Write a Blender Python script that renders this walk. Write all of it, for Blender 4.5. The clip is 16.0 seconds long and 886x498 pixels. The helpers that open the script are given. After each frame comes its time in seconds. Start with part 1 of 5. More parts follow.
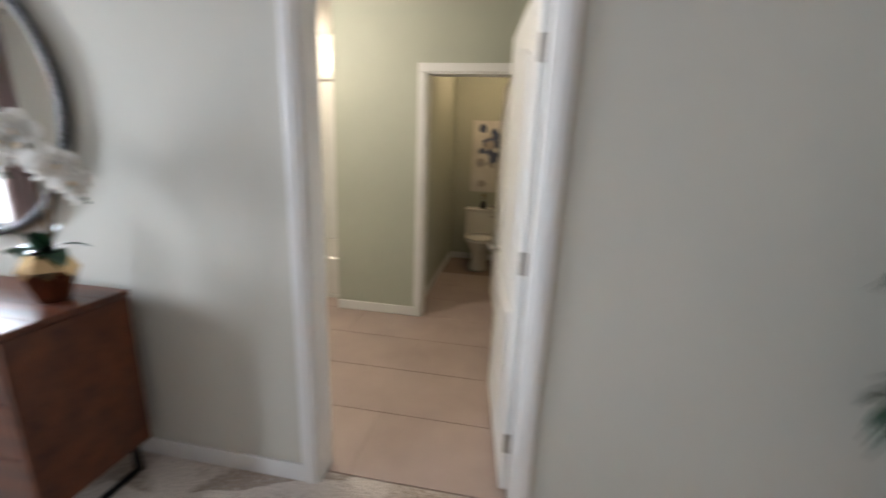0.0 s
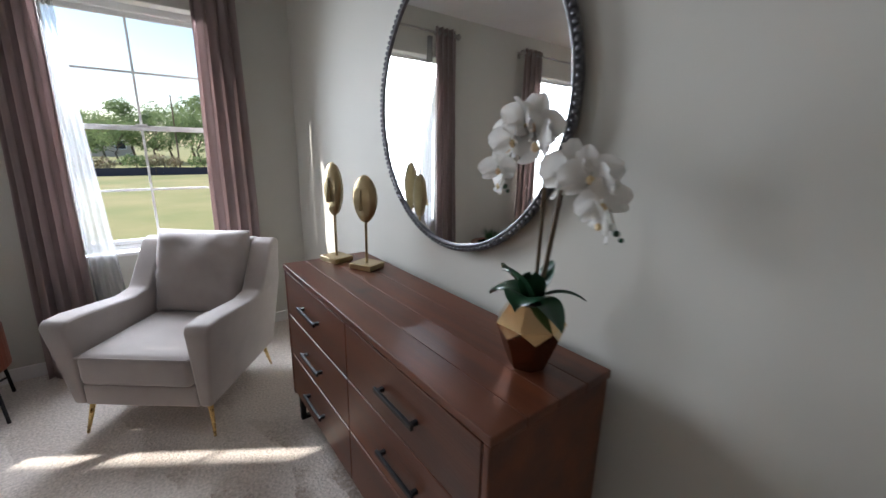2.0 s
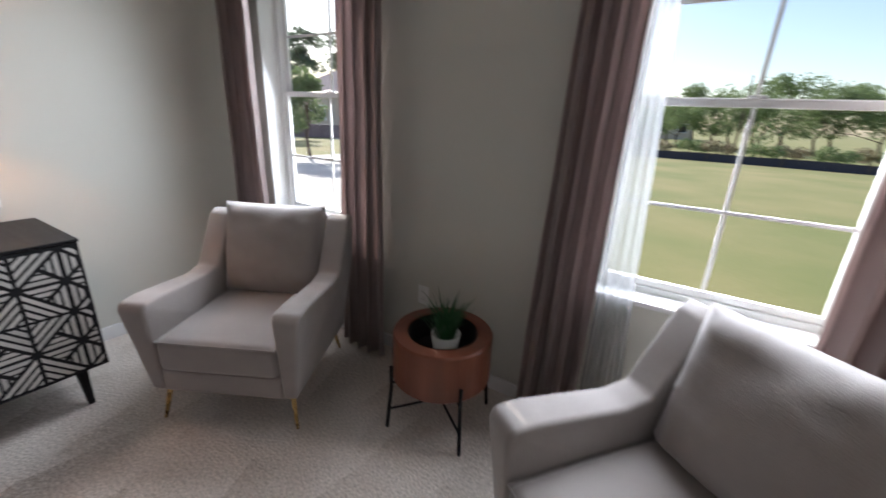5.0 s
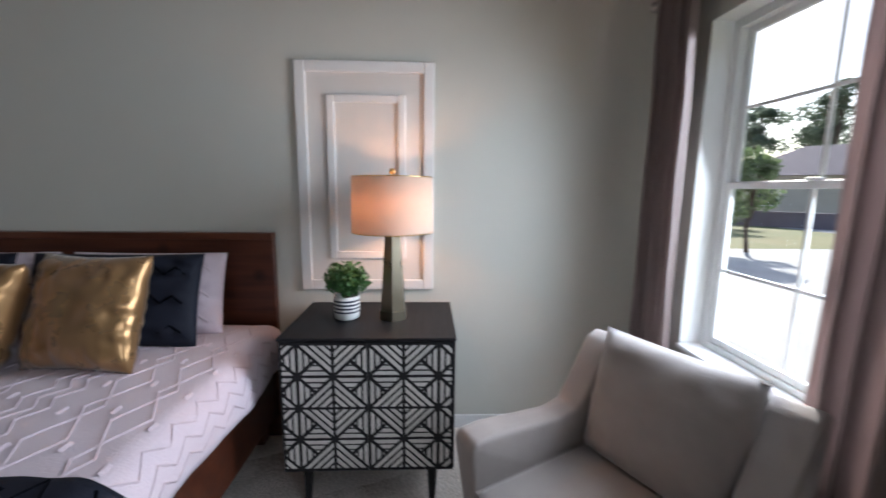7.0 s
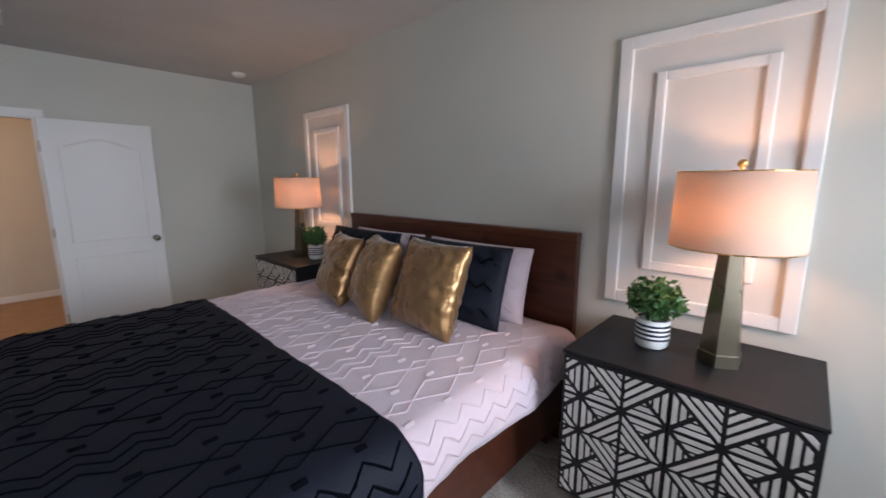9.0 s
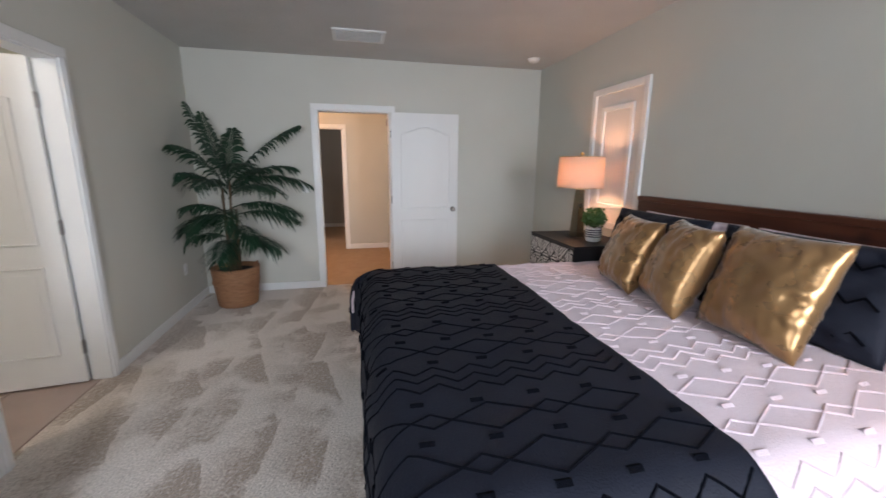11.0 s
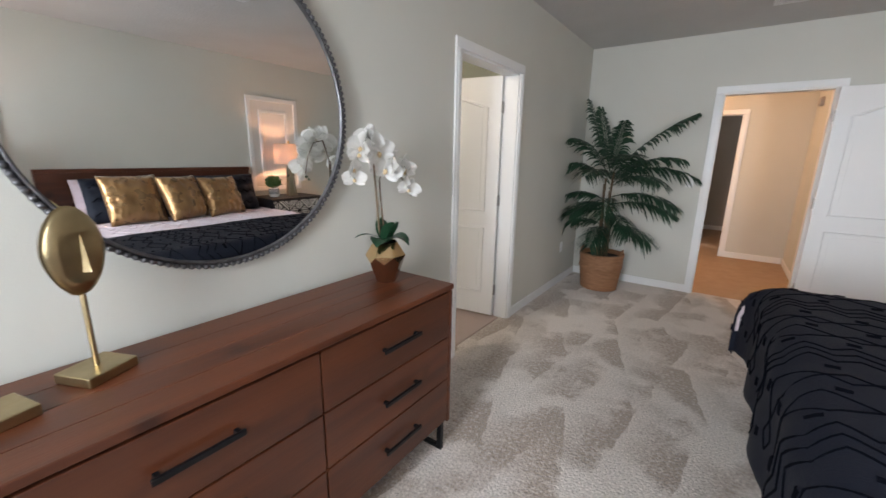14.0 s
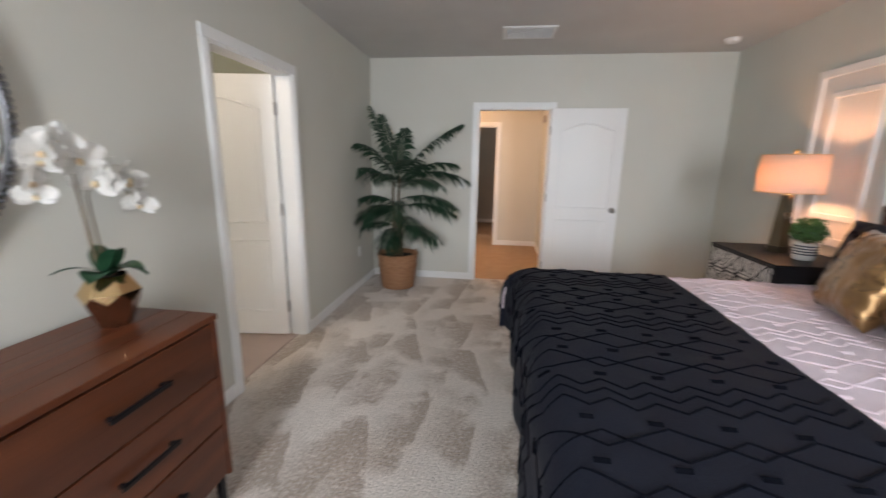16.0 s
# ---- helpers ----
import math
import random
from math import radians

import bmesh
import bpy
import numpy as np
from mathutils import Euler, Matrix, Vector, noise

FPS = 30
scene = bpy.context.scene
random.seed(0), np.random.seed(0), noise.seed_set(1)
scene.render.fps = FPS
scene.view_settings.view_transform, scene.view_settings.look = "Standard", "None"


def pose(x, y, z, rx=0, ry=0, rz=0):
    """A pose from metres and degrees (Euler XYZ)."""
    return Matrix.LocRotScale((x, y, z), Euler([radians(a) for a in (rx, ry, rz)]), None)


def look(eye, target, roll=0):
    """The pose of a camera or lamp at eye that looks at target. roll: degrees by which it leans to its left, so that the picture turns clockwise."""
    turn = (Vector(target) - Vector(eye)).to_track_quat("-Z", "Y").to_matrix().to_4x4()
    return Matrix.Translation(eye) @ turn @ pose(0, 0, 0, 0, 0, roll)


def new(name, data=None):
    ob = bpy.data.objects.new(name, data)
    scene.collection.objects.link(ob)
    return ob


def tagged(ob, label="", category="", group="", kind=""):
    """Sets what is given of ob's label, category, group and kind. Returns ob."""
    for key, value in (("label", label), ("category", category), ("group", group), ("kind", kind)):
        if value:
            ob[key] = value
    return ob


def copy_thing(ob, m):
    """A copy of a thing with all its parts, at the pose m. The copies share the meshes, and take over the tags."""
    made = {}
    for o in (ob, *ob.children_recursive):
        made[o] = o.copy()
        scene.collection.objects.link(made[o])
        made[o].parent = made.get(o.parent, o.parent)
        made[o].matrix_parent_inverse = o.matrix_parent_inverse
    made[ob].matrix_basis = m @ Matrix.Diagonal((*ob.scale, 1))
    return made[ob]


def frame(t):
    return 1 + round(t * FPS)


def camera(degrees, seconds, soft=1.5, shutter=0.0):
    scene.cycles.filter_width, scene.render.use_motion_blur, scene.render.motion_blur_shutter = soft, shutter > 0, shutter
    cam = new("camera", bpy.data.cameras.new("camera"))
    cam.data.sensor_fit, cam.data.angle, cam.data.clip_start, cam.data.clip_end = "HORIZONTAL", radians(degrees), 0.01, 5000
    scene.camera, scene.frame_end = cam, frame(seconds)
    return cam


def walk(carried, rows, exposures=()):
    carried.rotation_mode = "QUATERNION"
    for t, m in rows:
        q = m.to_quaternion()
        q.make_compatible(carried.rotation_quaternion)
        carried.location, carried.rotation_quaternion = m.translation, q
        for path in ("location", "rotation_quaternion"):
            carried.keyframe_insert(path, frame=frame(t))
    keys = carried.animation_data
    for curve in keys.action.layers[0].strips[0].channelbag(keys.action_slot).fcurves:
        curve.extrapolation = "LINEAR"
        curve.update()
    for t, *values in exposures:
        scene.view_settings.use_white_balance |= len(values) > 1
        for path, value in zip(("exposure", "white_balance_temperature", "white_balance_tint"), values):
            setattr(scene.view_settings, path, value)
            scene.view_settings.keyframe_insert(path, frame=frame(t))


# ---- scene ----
cam = camera(96.9, 16.0, shutter=0.4)
PATH = [
    (0, (1.341, 4.975, 1.453), (-0.572, 4.655, 0.970), 2.3),
    (0.3, (1.299, 4.735, 1.463), (-0.477, 3.943, 0.996), 2.3),
    (0.5, (1.266, 4.638, 1.457), (-0.408, 3.646, 0.997), 2.0),
    (1, (1.103, 4.401, 1.457), (-0.289, 3.036, 1.011), 1.7),
    (1.5, (1.02, 4.191, 1.444), (-0.219, 2.685, 0.998), 1.7),
    (2, (0.978, 3.932, 1.407), (-0.19, 2.385, 0.914), 1.1),
    (2.5, (0.915, 3.681, 1.412), (-0.112, 2.068, 0.827), 1.7),
    (3, (0.897, 3.409, 1.354), (0.123, 1.692, 0.681), 2.0),
    (3.5, (0.942, 3.119, 1.319), (0.501, 1.315, 0.576), 2.5),
    (3.7, (0.961, 2.993, 1.311), (0.707, 1.154, 0.567), 2.6),
    (5.8, (1.293, 2.144, 1.462), (2.86, 0.994, 0.99), 2.1),
    (6, (1.357, 2.062, 1.462), (3.038, 1.074, 1.015), 1.4),
    (6.5, (1.498, 1.972, 1.482), (3.386, 1.422, 1.121), 0.9),
    (7, (1.69, 1.992, 1.47), (3.666, 1.915, 1.171), 0.6),
    (7.5, (1.82, 2.056, 1.481), (3.769, 2.414, 1.21), 0.5),
    (8, (1.886, 2.063, 1.498), (3.727, 2.791, 1.212), 0.6),
    (8.5, (1.91, 2.012, 1.497), (3.576, 3.075, 1.19), 0.4),
    (9, (1.903, 1.984, 1.503), (3.348, 3.323, 1.156), -0.2),
    (9.2, (1.882, 2.021, 1.488), (3.253, 3.434, 1.134), -0.0),
    (11.3, (1.647, 2.172, 1.436), (1.924, 4.108, 1.017), 0.5),
    (11.5, (1.634, 2.166, 1.44), (1.817, 4.112, 1.016), 0.6),
    (12, (1.588, 2.162, 1.435), (1.475, 4.111, 0.998), 0.9),
    (12.5, (1.528, 2.158, 1.429), (1.119, 4.064, 0.979), 1.2),
    (13, (1.487, 2.119, 1.426), (0.796, 3.939, 0.966), 1.3),
    (13.5, (1.439, 2.091, 1.414), (0.507, 3.8, 0.955), 1.3),
    (14, (1.434, 2.054, 1.419), (0.309, 3.642, 0.953), 1.0),
    (14.5, (1.447, 2.018, 1.428), (0.23, 3.536, 0.966), 0.6),
    (15, (1.435, 2.061, 1.416), (0.323, 3.663, 0.972), 0.5),
    (15.5, (1.495, 2.099, 1.431), (0.709, 3.884, 0.988), 0.7),
    (16, (1.546, 2.178, 1.434), (1.283, 4.113, 1.003), 1.0),
]
STOPS = [(0, 1.75, 6300, 11), (0.5, 1.45, 6250, 11), (1.5, 1.0, 6300, 12), (2.5, 0.75, 6300, 12), (3.7, 0.55, 6450, 13), (5.8, 0.48, 6250, 11), (7, 0.38, 6050, 10), (8, 0.38, 6300, 13), (9.2, 0.65, 6220, 14), (11.3, 1.3, 6400, 12), (12.5, 1.37, 6450, 11), (16, 1.4, 6700, 12)]
walk(cam, [(t, look(eye, target, roll)) for t, eye, target, roll in PATH], STOPS)

# ---- world, sun, large lights ----
SUN_DIR = Vector((-0.70, 0.45, -0.555)).normalized()
wd = bpy.data.worlds.new("world")
scene.world = wd
wd.use_nodes = True
sky = wd.node_tree.nodes.new("ShaderNodeTexSky")
sky.sky_type, sky.sun_disc = "NISHITA", False
sky.sun_elevation, sky.sun_rotation = math.asin(-SUN_DIR.z), math.atan2(-SUN_DIR.x, -SUN_DIR.y)
sky.dust_density = 1.0
wd.node_tree.links.new(sky.outputs[0], wd.node_tree.nodes["Background"].inputs[0])
wd.node_tree.nodes["Background"].inputs[1].default_value = 0.15


def lamp(name, kind, energy, color, m, **more):
    data = bpy.data.lights.new(name, kind)
    data.energy, data.color = energy, color
    for key, value in more.items():
        if key == "size":
            data.shape, data.size, data.size_y = "RECTANGLE", value[0], value[1]
        elif key == "radius":
            data.shadow_soft_size = value
        elif key == "spread":
            data.spread = value
        elif key == "angle":
            data.angle = value
    ob = new(name, data)
    ob.matrix_world = m
    return ob


lamp("sun", "SUN", 5.0, (1.0, 0.94, 0.85), look((6, -4, 6), Vector((6, -4, 6)) + SUN_DIR), angle=radians(0.5))
WIN = ((0.50, 1.40), (2.62, 3.54))      # the two window openings along the front wall
SILL, HEAD, YD, YC, XB, H = 0.70, 2.235, 0.72, 6.94, 3.955, 2.60
for wx0, wx1 in WIN:
    lamp("window_light", "AREA", 27, (0.86, 0.93, 1.02), look(((wx0 + wx1) / 2, YD - 0.12, 1.47), ((wx0 + wx1) / 2, 3.0, 0.70)), size=(0.80, 1.42), spread=radians(132))

# ---- materials ----


def mat(name, color, rough=0.6, metal=0.0, alt=None, scale=8.0, amount=0.5, bump=0.0, bscale=60.0, stretch=(1, 1, 1), coat=0.0, sheen=0.0, trans=0.0, detail=4.0, vary=0.0, coords="Object", spec=0.5):
    """A surface with two scales of variation: blotches between two colours, and a fine relief."""
    m = bpy.data.materials.new(name)
    m.use_nodes = True
    t = m.node_tree
    b = t.nodes["Principled BSDF"]
    tc = t.nodes.new("ShaderNodeTexCoord")
    mp = t.nodes.new("ShaderNodeMapping")
    mp.inputs["Scale"].default_value = stretch
    t.links.new(tc.outputs[coords], mp.inputs[0])
    n1 = t.nodes.new("ShaderNodeTexNoise")
    n1.inputs["Scale"].default_value, n1.inputs["Detail"].default_value = scale, detail
    t.links.new(mp.outputs[0], n1.inputs["Vector"])
    ramp = t.nodes.new("ShaderNodeValToRGB")
    ramp.color_ramp.elements[0].position, ramp.color_ramp.elements[1].position = 0.5 - amount / 2, 0.5 + amount / 2
    ramp.color_ramp.elements[0].color = (*color, 1)
    ramp.color_ramp.elements[1].color = (*(alt or [c * 0.9 for c in color]), 1)
    t.links.new(n1.outputs[0], ramp.inputs[0])
    out = ramp.outputs[0]
    if vary:
        info, hsv, mm = t.nodes.new("ShaderNodeObjectInfo"), t.nodes.new("ShaderNodeHueSaturation"), t.nodes.new("ShaderNodeMapRange")
        mm.inputs[3].default_value, mm.inputs[4].default_value = 1 - vary, 1 + vary
        t.links.new(info.outputs["Random"], mm.inputs[0])
        t.links.new(mm.outputs[0], hsv.inputs["Value"])
        t.links.new(out, hsv.inputs["Color"])
        out = hsv.outputs[0]
    t.links.new(out, b.inputs["Base Color"])
    b.inputs["Roughness"].default_value, b.inputs["Metallic"].default_value = rough, metal
    b.inputs["Coat Weight"].default_value = coat
    b.inputs["Specular IOR Level"].default_value = spec
    b.inputs["Sheen Weight"].default_value = sheen
    if bump:
        n2 = t.nodes.new("ShaderNodeTexNoise")
        n2.inputs["Scale"].default_value, n2.inputs["Detail"].default_value = bscale, 3.0
        t.links.new(mp.outputs[0], n2.inputs["Vector"])
        bp = t.nodes.new("ShaderNodeBump")
        bp.inputs["Strength"].default_value, bp.inputs["Distance"].default_value = bump, 0.01
        t.links.new(n2.outputs[0], bp.inputs["Height"])
        t.links.new(bp.outputs[0], b.inputs["Normal"])
        rr = t.nodes.new("ShaderNodeMapRange")
        rr.inputs[3].default_value, rr.inputs[4].default_value = max(rough - 0.08, 0.02), min(rough + 0.08, 1)
        t.links.new(n1.outputs[0], rr.inputs[0])
        t.links.new(rr.outputs[0], b.inputs["Roughness"])
    if trans:
        tr, mix = t.nodes.new("ShaderNodeBsdfTranslucent"), t.nodes.new("ShaderNodeMixShader")
        t.links.new(out, tr.inputs["Color"])
        mix.inputs[0].default_value = trans
        t.links.new(b.outputs[0], mix.inputs[1])
        t.links.new(tr.outputs[0], mix.inputs[2])
        t.links.new(mix.outputs[0], t.nodes["Material Output"].inputs[0])
    return m


def wood(name, dark, light, rough=0.38, along=(0.6, 9, 9), knots=True):
    """Stained wood: long grain bands, fine pores and a few dark knots."""
    m = mat(name, dark, rough, alt=light, scale=2.6, amount=0.45, bump=0.08, bscale=40, stretch=along, coat=0.04, vary=0.12, detail=8)
    t = m.node_tree
    b = t.nodes["Principled BSDF"]
    if knots:
        tc, vor = t.nodes.new("ShaderNodeTexCoord"), t.nodes.new("ShaderNodeTexVoronoi")
        vor.inputs["Scale"].default_value = 4.5
        t.links.new(tc.outputs["Object"], vor.inputs["Vector"])
        r = t.nodes.new("ShaderNodeValToRGB")
        r.color_ramp.elements[0].position, r.color_ramp.elements[1].position = 0.06, 0.2
        r.color_ramp.elements[0].color, r.color_ramp.elements[1].color = (0.25, 0.2, 0.2, 1), (1, 1, 1, 1)
        t.links.new(vor.outputs["Distance"], r.inputs[0])
        mx = t.nodes.new("ShaderNodeMixRGB")
        mx.blend_type, mx.inputs[0].default_value = "MULTIPLY", 0.8
        link = b.inputs["Base Color"].links[0].from_socket
        t.links.new(link, mx.inputs[1])
        t.links.new(r.outputs[0], mx.inputs[2])
        t.links.new(mx.outputs[0], b.inputs["Base Color"])
    return m


WALL = mat("greige_wall_paint", (0.605, 0.597, 0.54), 0.75, alt=(0.575, 0.567, 0.512), scale=1.5, bump=0.05, bscale=170)
BATHWALL = mat("sage_wall_paint", (0.45, 0.47, 0.39), 0.75, scale=1.5, bump=0.05, bscale=170)
CEIL = mat("ceiling_paint", (0.60, 0.585, 0.57), 0.85, scale=2, bump=0.4, bscale=45)
TRIM = mat("white_trim_paint", (0.80, 0.80, 0.79), 0.35, alt=(0.77, 0.77, 0.76), scale=3, bump=0.03, bscale=30)
FIELD = mat("off_white_wall_paint", (0.72, 0.70, 0.67), 0.6, scale=1.5, bump=0.05, bscale=170)
DOORP = mat("white_door_paint", (0.79, 0.79, 0.78), 0.4, alt=(0.76, 0.76, 0.75), scale=3, bump=0.06, bscale=60, stretch=(1, 1, 0.15))
VINYL = mat("white_vinyl", (0.8, 0.81, 0.8), 0.35, scale=3, bump=0.02)
TILE = mat("bath_floor_tile", (0.44, 0.345, 0.305), 0.4, alt=(0.36, 0.28, 0.245), scale=3, bump=0.05, bscale=20, vary=0.04)
GROUT = mat("grout", (0.28, 0.22, 0.185), 0.9, scale=20, bump=0.2)
DRESSW = wood("walnut_stain", (0.044, 0.011, 0.005), (0.130, 0.037, 0.013), 0.36, (6, 0.5, 6))
DRESST = wood("walnut_stain_top", (0.052, 0.0125, 0.005), (0.160, 0.045, 0.0155), 0.40, (6, 0.5, 6))
BEDW = wood("dark_stained_wood", (0.05, 0.013, 0.007), (0.115, 0.034, 0.016), 0.36, (9, 0.7, 9))
DRUMW = wood("red_brown_wood", (0.14, 0.04, 0.022), (0.24, 0.075, 0.04), 0.4, (3, 3, 1), False)
BLACKM = mat("black_metal", (0.012, 0.012, 0.014), 0.42, 0.6, scale=20, bump=0.05)
BLACKW = mat("black_painted_wood", (0.009, 0.009, 0.011), 0.5, spec=0.28, alt=(0.016, 0.016, 0.018), scale=5, bump=0.08, bscale=50, stretch=(8, 0.6, 8))
INLAY = mat("bone_inlay", (0.70, 0.68, 0.65), 0.45, alt=(0.58, 0.56, 0.53), scale=14, bump=0.06, vary=0.1)
UPH = mat("oat_velvet", (0.40, 0.355, 0.33), 0.85, alt=(0.33, 0.29, 0.27), scale=6, bump=0.25, bscale=220, sheen=0.5)
GOLDLEG = mat("brushed_gold", (0.75, 0.53, 0.22), 0.28, 1.0, scale=30, bump=0.03)
MASKG = mat("aged_gold_cast", (0.50, 0.40, 0.23), 0.36, 1.0, alt=(0.34, 0.27, 0.15), scale=9, bump=0.12, bscale=35)
VASEG = mat("gold_lacquer", (0.80, 0.58, 0.32), 0.13, 1.0, alt=(0.68, 0.47, 0.24), scale=6)
VASEC = mat("copper_lacquer", (0.20, 0.075, 0.035), 0.16, 0.75, alt=(0.14, 0.05, 0.025), scale=6)
PETAL = mat("white_petal", (0.82, 0.81, 0.78), 0.55, alt=(0.74, 0.72, 0.68), scale=25, bump=0.1, trans=0.35)
PCORE = mat("petal_heart", (0.70, 0.58, 0.28), 0.6, alt=(0.62, 0.42, 0.30), scale=60)
STEM = mat("brown_stem", (0.10, 0.06, 0.035), 0.6, alt=(0.14, 0.10, 0.05), scale=20, bump=0.1)
LEAF = mat("dark_waxy_leaf", (0.015, 0.05, 0.025), 0.3, alt=(0.022, 0.075, 0.035), scale=12, bump=0.05)
PALM = mat("palm_leaf", (0.010, 0.032, 0.018), 0.42, alt=(0.02, 0.06, 0.03), scale=6, bump=0.05, trans=0.12)
BOX = mat("boxwood_leaf", (0.035, 0.11, 0.03), 0.5, alt=(0.08, 0.19, 0.055), scale=40, trans=0.15)
GRASSP = mat("faux_grass_leaf", (0.02, 0.09, 0.03), 0.5, alt=(0.04, 0.14, 0.05), scale=40, trans=0.15)
BASKET = mat("woven_basket", (0.34, 0.17, 0.085), 0.7, alt=(0.24, 0.11, 0.05), scale=14, bump=0.5, bscale=70, stretch=(1, 1, 4))
SOIL = mat("dark_soil", (0.03, 0.02, 0.015), 0.95, scale=30, bump=0.6)
CERAM = mat("white_ceramic", (0.75, 0.75, 0.73), 0.2, scale=4)
NAVYLINE = mat("navy_glaze", (0.03, 0.035, 0.06), 0.3, scale=8)
SHADE = mat("linen_shade", (0.80, 0.66, 0.55), 0.9, alt=(0.74, 0.60, 0.49), scale=90, amount=0.8, stretch=(1, 1, 6), trans=0.42, bump=0.1, bscale=200)
LAMPB = mat("smoked_metal", (0.24, 0.21, 0.15), 0.3, 0.9, alt=(0.17, 0.15, 0.11), scale=5, bump=0.03)
CURT = mat("taupe_curtain", (0.43, 0.345, 0.33), 0.48, alt=(0.35, 0.28, 0.265), scale=30, amount=0.8, stretch=(1, 1, 0.1), bump=0.2, bscale=180, sheen=0.4, trans=0.48)
SHEER = mat("sheer_voile", (0.48, 0.48, 0.49), 0.9, scale=80, amount=0.9, trans=0.4)


def see_through(m, share):
    t = m.node_tree
    last = t.nodes["Material Output"].inputs[0].links[0].from_socket
    clear, mix = t.nodes.new("ShaderNodeBsdfTransparent"), t.nodes.new("ShaderNodeMixShader")
    mix.inputs[0].default_value = share
    t.links.new(last, mix.inputs[1])
    t.links.new(clear.outputs[0], mix.inputs[2])
    t.links.new(mix.outputs[0], t.nodes["Material Output"].inputs[0])


see_through(SHEER, 0.45)

NICKEL = mat("brushed_nickel", (0.42, 0.40, 0.38), 0.3, 1.0, scale=30, bump=0.02)
PEWTER = mat("dark_pewter", (0.09, 0.09, 0.10), 0.42, 0.85, alt=(0.20, 0.20, 0.21), scale=30, bump=0.1)
GOLDC = mat("gold_satin", (0.37, 0.215, 0.092), 0.28, 0.65, alt=(0.30, 0.17, 0.07), scale=9, bump=0.3, bscale=7, sheen=0.2)
BLUSH = mat("blush_cotton", (0.70, 0.60, 0.655), 0.85, alt=(0.64, 0.54, 0.595), scale=7, bump=0.3, bscale=160, sheen=0.2)
BLUSHT = mat("blush_tufting", (0.70, 0.585, 0.635), 0.95, scale=90, bump=0.6, bscale=300)
NAVY = mat("navy_cotton", (0.008, 0.0102, 0.0195), 0.65, alt=(0.0115, 0.0145, 0.026), spec=0.25, scale=7, bump=0.25, bscale=160)
NAVYT = mat("navy_tufting", (0.003, 0.0037, 0.0065), 0.95, spec=0.05, scale=90, bump=0.6, bscale=300)
MATT = mat("mattress_ticking", (0.6, 0.6, 0.6), 0.9, scale=20, bump=0.2)
PORC = mat("porcelain", (0.78, 0.76, 0.72), 0.12, scale=3)
CANVAS = mat("canvas_white", (0.72, 0.70, 0.66), 0.8, alt=(0.55, 0.53, 0.5), scale=5, bump=0.2, bscale=200)
BLUEP = mat("blue_black_paint", (0.03, 0.04, 0.09), 0.6, alt=(0.12, 0.15, 0.25), scale=12)
GREYP = mat("grey_tan_paint", (0.45, 0.38, 0.30), 0.6, alt=(0.3, 0.3, 0.35), scale=12)
# hall carpet: the orange of the warm hall light is mixed into its colour
HALLF = mat("hall_carpet_warm_tint", (0.40, 0.27, 0.17), 0.75, alt=(0.34, 0.22, 0.14), scale=8, bump=0.5, bscale=150)
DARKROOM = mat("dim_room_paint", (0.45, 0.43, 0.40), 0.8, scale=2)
LAWN = mat("lawn", (0.17, 0.19, 0.06), 0.9, alt=(0.28, 0.25, 0.11), scale=0.35, amount=0.35, bump=0.8, bscale=12, detail=9)
CONC = mat("concrete", (0.55, 0.54, 0.52), 0.8, alt=(0.48, 0.47, 0.45), scale=1.2, bump=0.2, bscale=25)
SILT = mat("black_fabric_fence", (0.025, 0.025, 0.045), 0.7, scale=2, bump=0.2)
BARK = mat("bark", (0.12, 0.085, 0.06), 0.9, alt=(0.07, 0.05, 0.04), scale=4, bump=0.6, bscale=15)
TREEL = mat("tree_leaf", (0.14, 0.20, 0.09), 0.7, alt=(0.19, 0.25, 0.11), scale=0.8, trans=0.55)
PINEL = mat("pine_leaf", (0.15, 0.19, 0.14), 0.7, alt=(0.19, 0.23, 0.16), scale=0.8, trans=0.6)
DRYL = mat("dry_shrub_leaf", (0.34, 0.26, 0.18), 0.8, alt=(0.16, 0.17, 0.08), scale=1.5, trans=0.2)
STUCCO = mat("stucco", (0.55, 0.47, 0.38), 0.85, scale=2, bump=0.3, bscale=30)
ROOFR = mat("red_roof_tile", (0.40, 0.14, 0.09), 0.8, alt=(0.3, 0.1, 0.07), scale=3, bump=0.4, bscale=10)
ROOFP = mat("plum_shingle", (0.20, 0.16, 0.19), 0.85, alt=(0.15, 0.12, 0.14), scale=3, bump=0.4, bscale=10)
DGLASS = mat("dark_glass", (0.03, 0.04, 0.05), 0.08, scale=2)


def mirror_mat():
    m = bpy.data.materials.new("mirror_silver")
    m.use_nodes = True
    b = m.node_tree.nodes["Principled BSDF"]
    b.inputs["Base Color"].default_value = (0.9, 0.92, 0.91, 1)
    b.inputs["Metallic"].default_value, b.inputs["Roughness"].default_value = 1.0, 0.004
    return m


